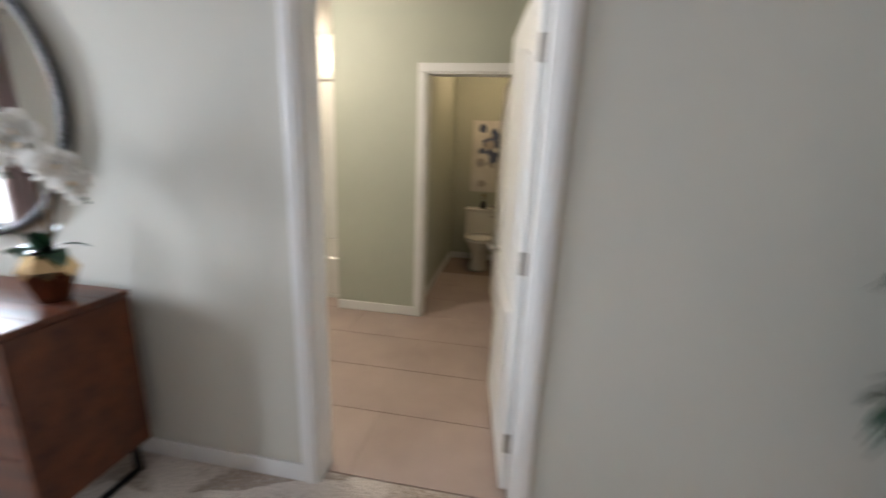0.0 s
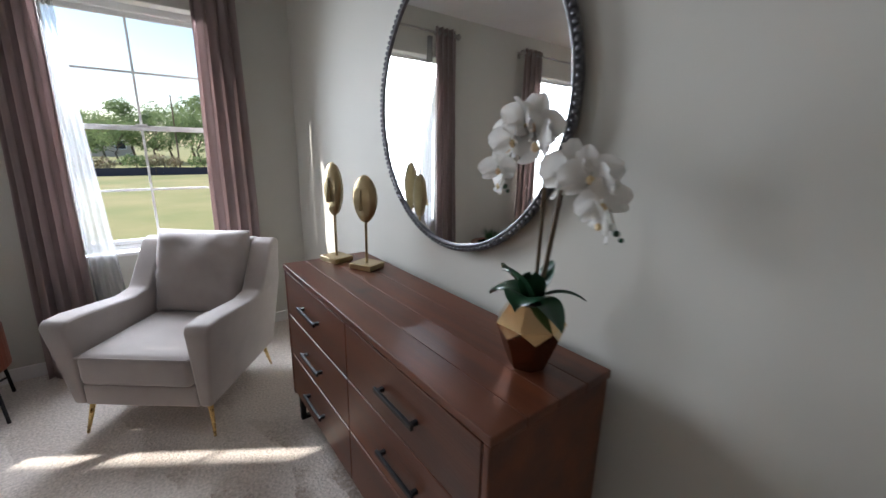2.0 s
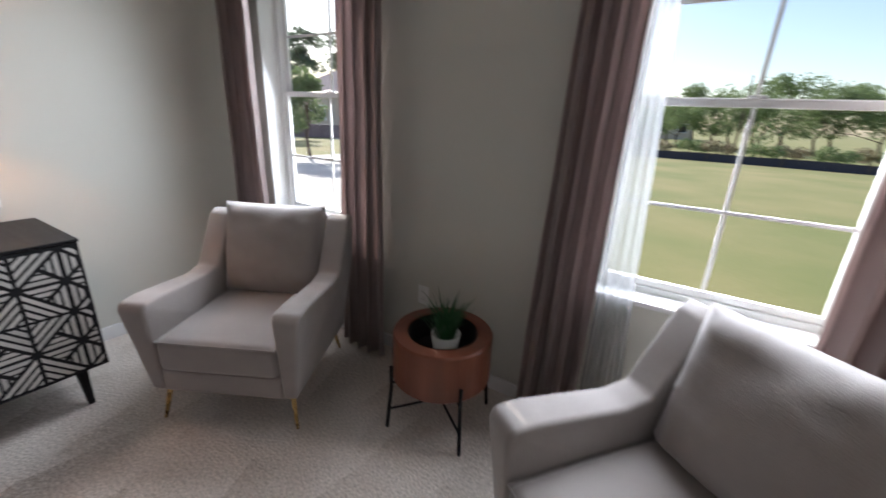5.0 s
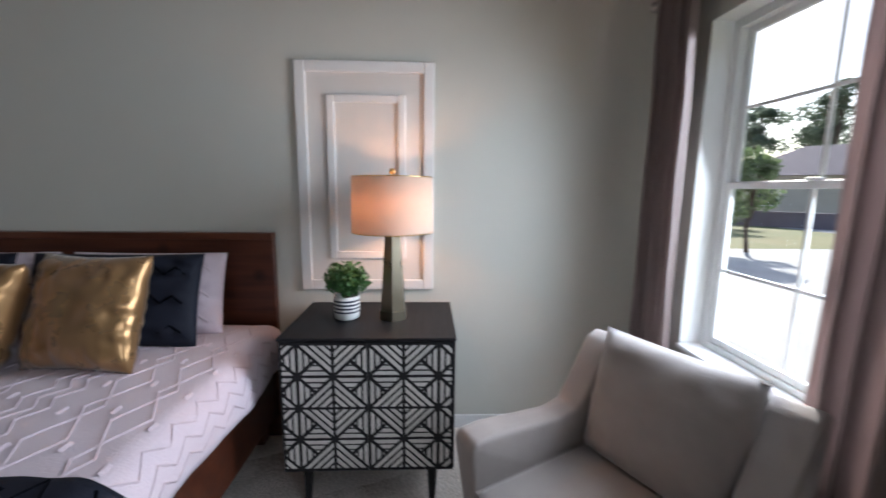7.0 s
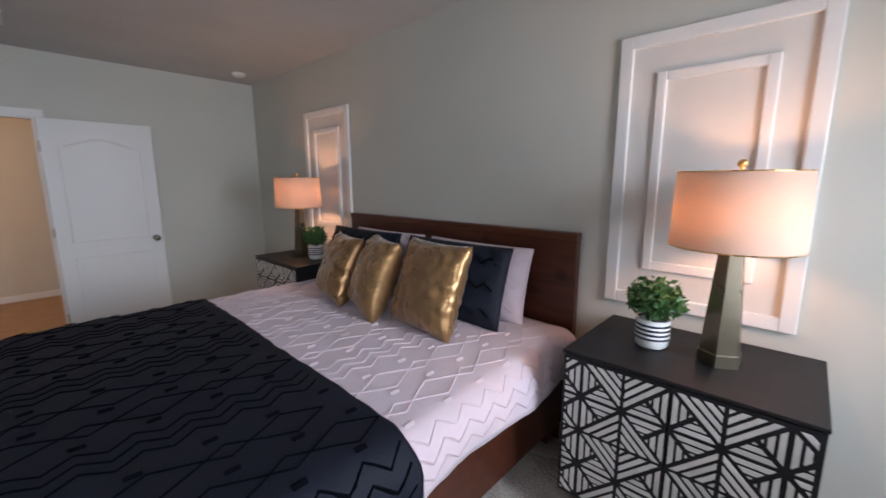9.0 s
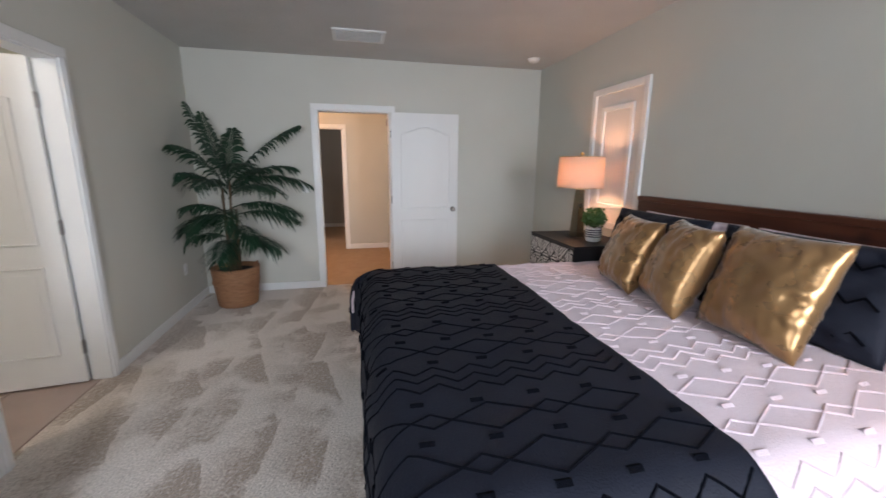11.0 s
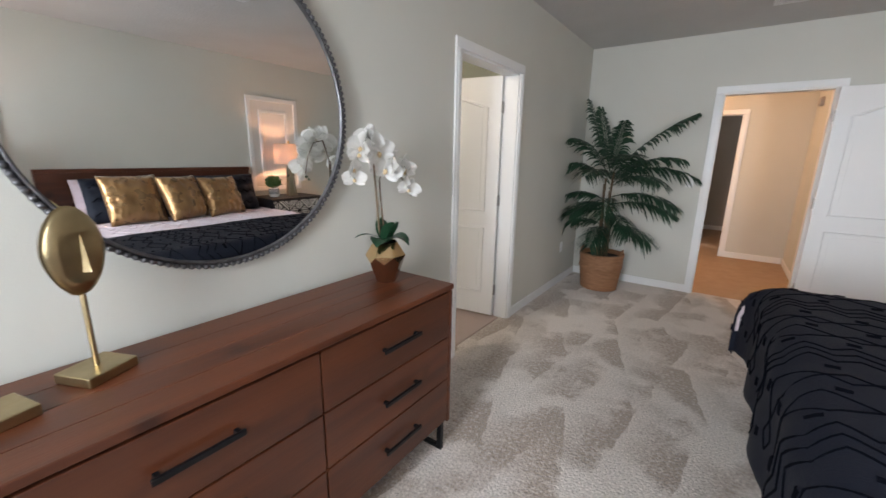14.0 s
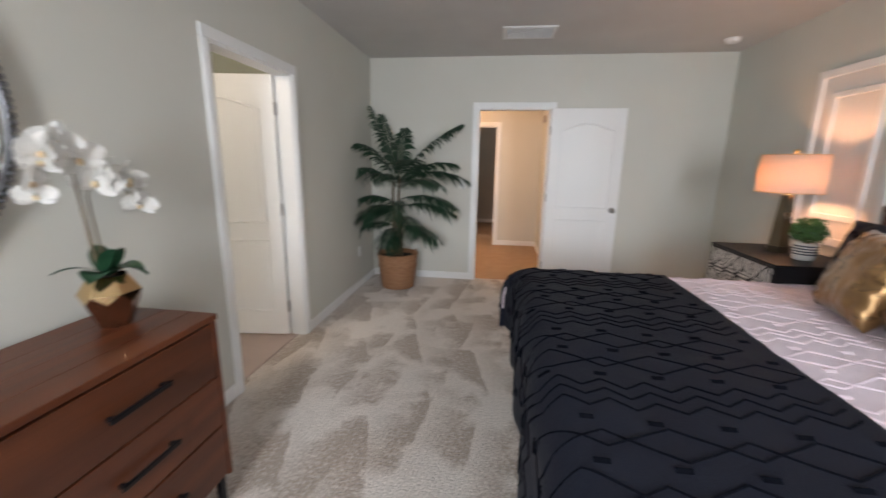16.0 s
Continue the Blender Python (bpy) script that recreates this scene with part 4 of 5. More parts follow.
part("pot", bm_lathe([(0, 0), (0.055, 0), (0.07, 0.10), (0.064, 0.10), (0.06, 0.085), (0, 0.085)], 24), CERAM, gp, smooth=True)
gb, rnd = bmesh.new(), random.Random(8)
for _ in range(170):
    a, r, h = rnd.random() * 6.28, 0.05 * rnd.random() ** 0.5, 0.11 + 0.07 * rnd.random()
    x, y = r * math.cos(a), r * math.sin(a)
    lx, ly = 0.05 * rnd.gauss(0, 1) + x * 0.7, 0.05 * rnd.gauss(0, 1) + y * 0.7
    w = Vector((-math.sin(a), math.cos(a), 0)) * 0.003
    p = [Vector((x, y, 0.085)), Vector((x + lx * 0.4, y + ly * 0.4, 0.085 + h * 0.6)), Vector((x + lx, y + ly, 0.085 + h))]
    v = [gb.verts.new(p[0] - w), gb.verts.new(p[0] + w), gb.verts.new(p[1] + w), gb.verts.new(p[1] - w), gb.verts.new(p[2])]
    gb.faces.new((v[0], v[1], v[2], v[3]))
    gb.faces.new((v[3], v[2], v[4]))
part("grass_blades", gb, GRASSP, gp)

# ---- dresser ----
DY0, DY1, DX = 2.01, 3.462, 0.495
dr = thing("dresser", pose(0, 0, 0), "walnut-stained six-drawer dresser on black sled legs", "dresser")
part("carcass", bm_box(0.070, DY0 + 0.004, 0.150, DX - 0.022, DY1 - 0.004, 0.826, 0.003), DRESSW, dr)
for y in (DY0, DY1 - 0.022):
    part("side_panel", bm_box(0.067, y, 0.148, DX, y + 0.022, 0.826, 0.004), DRESSW, dr)
for k in range(4):
    xa = 0.065 + 0.1085 * k
    part("top_board", bm_box(xa + 0.0004, DY0 - 0.004, 0.830, xa + 0.1081, DY1 + 0.004, 0.854, 0.0016 if k < 3 else 0.003, 2), DRESST, dr)
mid = 2.737
for c, (ya, yb) in enumerate(((DY0 + 0.026, mid - 0.003), (mid + 0.003, DY1 - 0.026))):
    for z0, z1 in ((0.606, 0.820), (0.392, 0.600), (0.164, 0.386)):
        d = part("drawer", bm_box(DX - 0.02, ya, z0, DX - 0.001, yb, z1, 0.003), DRESSW, dr)
        hc, hz = (2.375 if c == 0 else 3.102), z1 - 0.105
        hb = bm_box(DX + 0.018, hc - 0.105, hz - 0.008, DX + 0.028, hc + 0.105, hz + 0.008, 0.002)
        for o in (-0.09, 0.09):
            bm_box(DX - 0.002, hc + o - 0.006, hz - 0.006, DX + 0.02, hc + o + 0.006, hz + 0.006, bm=hb)
        part("handle", hb, BLACKM, d, "black metal bar handle")
for y in (DY0 + 0.03, DY1 - 0.055):
    lg = bm_box(0.10, y, 0, 0.125, y + 0.025, 0.149, 0.002)
    bm_box(DX - 0.04, y, 0, DX - 0.015, y + 0.025, 0.149, 0.002, 2, lg)
    bm_box(0.125, y, 0, DX - 0.04, y + 0.025, 0.018, 0.002, 2, lg)
    part("sled_leg", lg, BLACKM, dr, "black metal sled leg")
DT = 0.854

# ---- mirror ----
MY, MZ, MR = 2.724, 1.566, 0.546
mi = thing("round_mirror", pose(0.022, MY, MZ, 0, 90, 0), "round wall mirror with beaded dark pewter frame", "mirror")
part("glass", bm_lathe([(0, 0.014), (MR - 0.026, 0.014), (MR - 0.026, 0.004), (0, 0.004)], 96), MIRROR, mi, "mirror glass")
part("inner_ring", bm_lathe([(MR - 0.029, 0.012), (MR - 0.028, 0.021), (MR - 0.023, 0.024), (MR - 0.018, 0.020), (MR - 0.018, 0.002), (MR - 0.029, 0.002)], 96), PEWTER, mi, smooth=True)
part("outer_ring", bm_lathe([(MR - 0.018, 0.002), (MR - 0.018, 0.013), (MR - 0.004, 0.013), (MR - 0.002, 0.008), (MR - 0.002, 0.001), (MR - 0.018, 0.001)], 96), PEWTER, mi, smooth=True)
part("backing", bm_lathe([(0, -0.0215), (MR - 0.05, -0.0215), (MR - 0.05, 0.002), (0, 0.002)], 64), BLACKW, mi)
bead = None
for k in range(150):
    a = 2 * math.pi * k / 150
    if bead is None:
        bb = bmesh.new()
        bmesh.ops.create_icosphere(bb, subdivisions=2, radius=0.0098)
        bead = part("bead", bb, PEWTER, mi, smooth=True)
        ob = bead
    else:
        ob = new("bead", bead.data)
        ob.parent = mi
    ob.location = ((MR - 0.009) * math.cos(a), (MR - 0.009) * math.sin(a), 0.016)

# ---- mask sculptures on the dresser ----


def sculpture(m, z0, z1, w, label, hollow):
    """A plain abstract egg-shaped head with a wedge nose, on a rod and a square block; one cast piece."""
    bm = bm_box(-0.062, -0.055, 0, 0.062, 0.055, 0.026, 0.003)
    bm_tube([(0, 0, 0.024), (0, 0, z0 + 0.03)], 0.0065, 10, bm)
    h = z1 - z0

    def face(sgn):
        def fn(u, v):
            a, r = 2 * math.pi * u, v
            x = r * math.cos(a) * w / 2
            zz = r * math.sin(a)
            wide = 1.0 - 0.22 * max(0, -zz) - 0.05 * zz
            y = sgn * 0.034 * math.sqrt(max(0, 1 - r * r))
            if sgn > 0 and r < 0.97:
                e = max(0, 1 - ((x / (w / 2)) / 0.66) ** 2) ** 0.8 * max(0, 1 - ((zz + 0.10) / 0.55) ** 4)
                y -= (0.010 if hollow else 0.007) * e
            return (x * wide, y, (z0 + z1) / 2 + zz * h / 2)
        return fn
    bm_grid(face(1), 48, 22, bm)
    bm_grid(face(-1), 48, 12, bm)
    nose = bmesh.new()
    zc, zt, zb = (z0 + z1) / 2, (z0 + z1) / 2 + 0.20 * h, (z0 + z1) / 2 - 0.22 * h
    pts = [(-0.009, 0.000, zt), (0.009, 0.000, zt), (0, 0.030, zt), (-0.014, 0.000, zb), (0.014, 0.000, zb), (0, 0.044, zb)]
    v = [nose.verts.new(p) for p in pts]
    for f in ((0, 1, 2), (3, 5, 4), (0, 2, 5, 3), (1, 4, 5, 2), (0, 3, 4, 1)):
        nose.faces.new([v[i] for i in f])
    bmesh.ops.recalc_face_normals(nose, faces=nose.faces[:])
    into(bm, nose)
    bmesh.ops.remove_doubles(bm, verts=bm.verts[:], dist=0.0004)
    ob = tagged(make("sculpture", bm, MASKG), label, "sculpture", "sculptures on the dresser")
    for p in ob.data.polygons:
        p.use_smooth = len(p.vertices) == 4 and p.area < 0.0006
    ob.matrix_basis = m


sculpture(pose(0.257, 2.090, DT, 0, 0, -76), 0.225, 0.485, 0.128, "taller aged-gold abstract head sculpture on a rod", True)
sculpture(pose(0.186, 2.285, DT, 0, 0, -66), 0.215, 0.435, 0.138, "shorter aged-gold abstract head sculpture on a rod", False)

# ---- orchid ----
orch = thing("orchid", pose(0.223, 3.315, DT), "white orchid in a faceted gold and copper vase", "orchid")
n = 7


def ringv(r, z, tw):
    return [(r * math.cos(2 * math.pi * (k + tw) / n), r * math.sin(2 * math.pi * (k + tw) / n), z) for k in range(n)]


r0, r1, r2, r3 = ringv(0.048, 0, 0), ringv(0.082, 0.092, 0), ringv(0.092, 0.125, 0.5), ringv(0.055, 0.182, 0.5)
low, up = bmesh.new(), bmesh.new()
L0, L1, L2 = [low.verts.new(p) for p in r0], [low.verts.new(p) for p in r1], [low.verts.new(p) for p in r2]
U1, U2, U3 = [up.verts.new(p) for p in r1], [up.verts.new(p) for p in r2], [up.verts.new(p) for p in r3]
for k in range(n):
    q = (k + 1) % n
    low.faces.new((L0[k], L0[q], L1[q], L1[k]))
    low.faces.new((L1[k], L1[q], L2[k]))
    up.faces.new((U2[k], U1[q], U2[q]))
    up.faces.new((U2[k], U2[q], U3[q], U3[k]))
low.faces.new(L0[::-1])
va = part("vase", low, VASEC, orch, "dark copper lower vase")
part("vase_collar", up, VASEG, va, "polished gold upper facets")
part("soil", bm_lathe([(0, 0.172), (0.052, 0.172)], 14), SOIL, orch)


def strap_leaf(yaw, length, width, rise, droop):
    def fn(u, v):
        w = width * math.sin(math.pi * (0.12 + 0.86 * u)) ** 0.7 * (v - 0.5)
        p = Vector((length * u, w, 0.175 + rise * u * 2 - droop * u * u * 2 + 0.25 * abs(v - 0.5) * width))
        return Matrix.Rotation(radians(yaw), 3, "Z") @ p
    return bm_grid(fn, 10, 4)


for yaw, ln, wd_, rs, dp in ((-65, 0.115, 0.10, 0.05, 0.05), (20, 0.11, 0.105, 0.055, 0.05), (75, 0.125, 0.075, 0.045, 0.06), (125, 0.13, 0.03, 0.06, 0.05), (-105, 0.15, 0.03, 0.07, 0.05), (-20, 0.09, 0.08, 0.09, 0.04), (35, 0.055, 0.07, 0.06, 0.015), (160, 0.055, 0.07, 0.065, 0.015)):
    part("leaf", strap_leaf(yaw, ln, wd_, rs, dp), LEAF, orch, smooth=True)
# two stems that arch over, with flowers hanging along the arch
stem_a = [(-0.02, -0.01, 0.17), (-0.03, -0.015, 0.35), (-0.04, -0.025, 0.53), (-0.045, -0.06, 0.620), (-0.045, -0.11, 0.61), (-0.045, -0.145, 0.55), (-0.04, -0.16, 0.47)]
stem_b = [(-0.01, 0.01, 0.17), (-0.03, 0.012, 0.30), (-0.05, 0.018, 0.45), (-0.05, 0.055, 0.53), (-0.04, 0.11, 0.51), (-0.035, 0.155, 0.45), (-0.03, 0.18, 0.40)]
for s in (stem_a, stem_b):
    part("stem", bm_tube(s, 0.0042, 8, taper=0.0018), STEM, orch, smooth=True)
    part("support_stick", bm_tube([(s[0][0] - 0.006, s[0][1], 0.16), (s[2][0] - 0.006, s[2][1] + 0.004, s[2][2])], 0.0028, 6), STEM, orch)


def flower(p, yaw, pitch, size, roll):
    m = pose(*p, pitch, 0, yaw) @ pose(0, 0, 0, 0, roll, 0)
    own = bmesh.new()
    for k, (ang, ln, wd2) in enumerate(((90, 1.0, 0.75), (210, 1.0, 0.7), (330, 1.0, 0.7), (5, 1.08, 1.15), (175, 1.08, 1.15))):
        def fn(u, v, ang=ang, ln=ln, wd2=wd2):
            w = size * wd2 * math.sin(math.pi * min(1, 0.08 + 0.88 * u ** 0.8)) ** 0.6 * (v - 0.5)
            r = size * ln * (0.08 + 0.92 * u)
            c, s = math.cos(radians(ang)), math.sin(radians(ang))
            y = -0.30 * size * u * u + 0.9 * abs(v - 0.5) ** 2 * size * 0.5 - (0.004 if wd2 > 1 else 0)
            return m @ Vector((c * r - s * w, -y - 0.001 * u, s * r + c * w))
        bm_grid(fn, 6, 4, own)
    fl = part("flower", own, PETAL, orch, smooth=True)
    core = bmesh.new()
    bmesh.ops.create_icosphere(core, subdivisions=1, radius=size * 0.16)
    part("flower_heart", shift(core, m @ pose(0, 0.008, -0.2 * size) @ Matrix.Diagonal((1, 0.9, 1.25, 1))), PCORE, fl)


rnd = random.Random(5)
for s, ks in ((stem_a, (2.35, 2.8, 3.2, 3.6, 4.0, 4.4, 4.9, 5.4, 6.0)), (stem_b, (2.5, 3.0, 3.5, 4.0, 4.5, 5.1, 5.7))):
    for j, k in enumerate(ks):
        i = min(int(k), len(s) - 2)
        p = Vector(s[i]).lerp(Vector(s[i + 1]), k - i) + Vector((0.018 + 0.02 * rnd.random(), rnd.uniform(-0.018, 0.018), rnd.uniform(-0.015, 0.02)))
        flower(p, -90 + (38 if j % 2 else -30) + rnd.uniform(-14, 14), rnd.uniform(-18, 12), 0.071 - 0.003 * j, rnd.uniform(-20, 20))
for s in (stem_a, stem_b):
    for k in range(3):
        b = bmesh.new()
        bmesh.ops.create_icosphere(b, subdivisions=2, radius=0.009 - 0.0015 * k)
        part("bud", shift(b, pose(s[-1][0] + 0.01, s[-1][1] + 0.012 * k, s[-1][2] - 0.012 * k)), LEAF if k else PETAL, orch)

# ---- bed ----
BC, BHALF, BL = 3.885, 1.095, 2.145       # centre line, half width and length of the made bed
XH = 3.855
bed = thing("bed", pose(0, 0, 0), "king bed with a plain dark-stained wooden headboard and rails", "bed")
part("headboard", bm_box(3.885, 2.855, 0.0, 3.935, 4.917, 1.218, 0.005), BEDW, bed)
part("headboard_cap", bm_box(3.878, 2.853, 1.185, 3.937, 4.919, 1.222, 0.004), BEDW, bed)
for y in (2.885, 4.845):
    part("side_rail", bm_box(1.76, y, 0.13, 3.885, y + 0.04, 0.40, 0.005), BEDW, bed)
part("foot_rail", bm_box(1.73, 2.885, 0.13, 1.76, 4.885, 0.40, 0.005), BEDW, bed)
for x in (1.78, 3.80):
    for y in (2.93, 4.77):
        part("leg", bm_box(x, y, 0, x + 0.07, y + 0.07, 0.13), BEDW, bed)
part("slat_base", bm_box(1.76, 2.925, 0.30, 3.88, 4.845, 0.36), BEDW, bed)
mt = thing("mattress", pose(2.78, BC, 0.36), "white mattress under the bedding", "mattress")
part("body", bm_box(-1.00, -0.955, 0, 1.06, 0.955, 0.315, 0.05, 4), MATT, mt, smooth=True)


def over(s, length, r):
    """Arc length from the middle to place and drop over a rounded edge."""
    if s < length - r:
        return s, 0.0
    t = s - (length - r)
    if t < r * math.pi / 2:
        return length - r + r * math.sin(t / r), r * (1 - math.cos(t / r))
    return length, r + t - r * math.pi / 2


def bedding(a, b, lift, seed):
    """Place on the made bed: a from the head towards the foot, b across, both along the cloth."""
    px, da = over(a, BL, 0.10)
    py, db = over(abs(b), BHALF, 0.11)
    sg = 1 if b > 0 else -1
    drop = max(da, db) + 0.12 * min(da, db)
    px += min(0.5 * min(da, db), 0.085) if b > 0 else 0.06 * min(da, db)
    py += 0.10 * min(da, db)
    z = 0.700 - drop
    z += 0.007 * noise.noise((a * 3, b * 3, seed)) + 0.004 * noise.noise((a * 9, b * 8, seed))
    wave = min(1.0, drop / 0.25)
    py += (0.018 * math.sin(a * 13 + 2 * math.sin(a * 3 + seed)) + 0.01 * noise.noise((a * 8, sg, seed))) * wave * (db > 0.05)
    px += 0.020 * math.sin(b * 12 + seed) * wave * (da > 0.05)
    px += lift * min(1.0, da / 0.1) * 1.0
    py += lift * min(1.0, db / 0.1) * 1.0
    return Vector((XH - px, BC + sg * py, max(0.015, z) + lift * (1 - wave)))


def cloth(name, a0, a1, b0, b1, lift, seed, na, nb, material, tuft, label, category, skew=0.0):
    root = thing(name, pose(0, 0, 0), label, category)
    def rim(t):
        return 0.012 * noise.noise((t * 9, seed, 1))
    fab = bm_grid(lambda u, v: bedding(a0 + skew * (1 - v) * (1 - u) + (a1 - a0) * u + rim(v * 3) * (u > 0.99 or u < 0.01), b0 + (b1 - b0) * v + rim(u * 3) * (v > 0.99 or v < 0.01), lift, seed), na, nb)
    ob = part("fabric", fab, material, root, smooth=True)
    md = ob.modifiers.new("thick", "SOLIDIFY")
    md.thickness, md.offset = 0.005, -1
    bm = bmesh.new()

    def ridge(pts, w=0.0095, h=0.0095):
        prev = None
        ok = [(a, b) for a, b in pts if a0 + 0.01 + skew * (b1 - b) / (b1 - b0) < a < a1 - 0.01 and b0 + 0.01 < b < b1 - 0.01]
        if len(ok) < 2:
            return
        fine = []
        for (aa, ba), (ab, bb2) in zip(ok, ok[1:]):
            m2 = max(1, int(math.hypot(ab - aa, bb2 - ba) / 0.028))
            fine += [(aa + (ab - aa) * k / m2, ba + (bb2 - ba) * k / m2) for k in range(m2)]
        fine.append(ok[-1])
        for k, (a, b) in enumerate(fine):
            p, q = fine[max(0, k - 1)], fine[min(len(fine) - 1, k + 1)]
            ta, tb = q[0] - p[0], q[1] - p[1]
            ln = math.hypot(ta, tb) or 1
            oa, ob2 = -tb / ln * w, ta / ln * w
            cur = [bm.verts.new(bedding(a + oa, b + ob2, lift + 0.0005, seed)), bm.verts.new(bedding(a, b, lift + h, seed)), bm.verts.new(bedding(a - oa, b - ob2, lift + 0.0005, seed))]
            if prev:
                bm.faces.new((prev[0], cur[0], cur[1], prev[1]))
                bm.faces.new((prev[1], cur[1], cur[2], prev[2]))
            prev = cur
    period = 0.62
    for r in range(-4, 5):
        base = r * period + 0.05
        for z in (0, 0.058, 0.116):
            ridge([(a0 + 0.07 * k, base + z + (0.024 if k % 2 else -0.024)) for k in range(int((a1 - a0) / 0.07) + 1)])
        for row, c in ((0, base + 0.27), (1, base + 0.455)):
            k = 0
            a = a0 + 0.05 + 0.10 * row
            while a < a1 - 0.22:
                big = k % 2 == 0
                la, hb2 = (0.125, 0.066) if big else (0.06, 0.034)
                ridge([(a, c), (a + la, c + hb2), (a + 2 * la, c)], 0.008)
                ridge([(a, c), (a + la, c - hb2), (a + 2 * la, c)], 0.008)
                a += 2 * la
                k += 1
        for row in (base + 0.18, base + 0.362, base + 0.54):
            for k in range(int((a1 - a0) / 0.19)):
                a = a0 + 0.08 + 0.19 * k + (0.09 if row < base + 0.2 else 0)
                ridge([(a, row), (a + 0.02, row), (a + 0.042, row)], 0.017, 0.013)
    part("tufting", bm, tuft, root, "raised zigzag and diamond tufting")
    return root


cloth("coverlet", 0.02, 2.42, -1.245, 1.245, 0.004, 1.0, 90, 96, BLUSH, BLUSHT, "pale blush tufted coverlet spread over the bed", "coverlet")
cloth("throw_blanket", 1.165, 2.56, -1.41, 1.41, 0.018, 1.0, 70, 100, NAVY, NAVYT, "dark navy tufted throw over the bed's foot", "throw blanket", 0.048)


def cushion(name, y, x, w, h, t, tilt, turn, material, label, seed, z=0.70, flange=False):
    root = thing(name, pose(x, y, z, 0, 0, 90 + turn), label, "pillow")
    part("cover", shift(pillow_bm(w, h, t, 40, seed, 0.06 if not flange else 0.03), pose(0, 0, h / 2 - 0.01, tilt)), material, root, smooth=True)
    m = pose(0, 0, h / 2 - 0.01, tilt)
    if flange:
        zig = []
        for r in (-0.30, 0.0, 0.30):
            zig.append([m @ Vector(((k / 16 - 0.5) * w * 0.86, 0, r * h + (0.018 if k % 2 else -0.018))) for k in range(17)])
        bm = bmesh.new()
        for pts in zig:
            for p in pts:
                q = m.inverted() @ p
                u, v = 2 * q.x / w, 2 * q.z / h
                kk = max(0.0, (1 - abs(u) ** 3.2) * (1 - abs(v) ** 3.2)) ** 0.55
                p += (m.to_3x3() @ Vector((0, t / 2 * kk + 0.001, 0)))
            bm_tube(pts, 0.006, 5, bm)
        part("tufting", bm, NAVYT if material is NAVY else BLUSHT, root)
    return root


for y in (3.47, 4.33):
    cushion("bed_pillow", y, 3.77, 0.80, 0.44, 0.18, 14, 0, BLUSH, "pale blush tufted sham leaning on the headboard", y, flange=True)
for y in (3.52, 4.42):
    cushion("bed_pillow", y, 3.61, 0.82, 0.46, 0.17, 17, 0, NAVY, "navy tufted sham leaning on the pale shams", y + 1, flange=True)
cushion("throw_pillow", 3.44, 3.36, 0.50, 0.50, 0.21, 20, -6, GOLDC, "shiny gold satin throw pillow on the bed", 2.2)
cushion("throw_pillow", 3.87, 3.33, 0.45, 0.48, 0.22, 21, -22, GOLDC, "shiny gold satin throw pillow on the bed", 5.1)
cushion("throw_pillow", 4.28, 3.35, 0.46, 0.46, 0.21, 22, -14, GOLDC, "shiny gold satin throw pillow on the bed", 7.7)

# ---- nightstands, lamps, plants ----


def clip(poly, fn):
    """The piece of a polygon where fn(p) is not negative; fn is linear."""
    out = []
    for p, q in zip(poly, poly[1:] + poly[:1]):
        a, b = fn(p), fn(q)
        if a >= 0:
            out.append(p)
        if (a > 0 > b) or (a < 0 < b):
            s = a / (a - b)
            out.append((p[0] + (q[0] - p[0]) * s, p[1] + (q[1] - p[1]) * s))
    return out


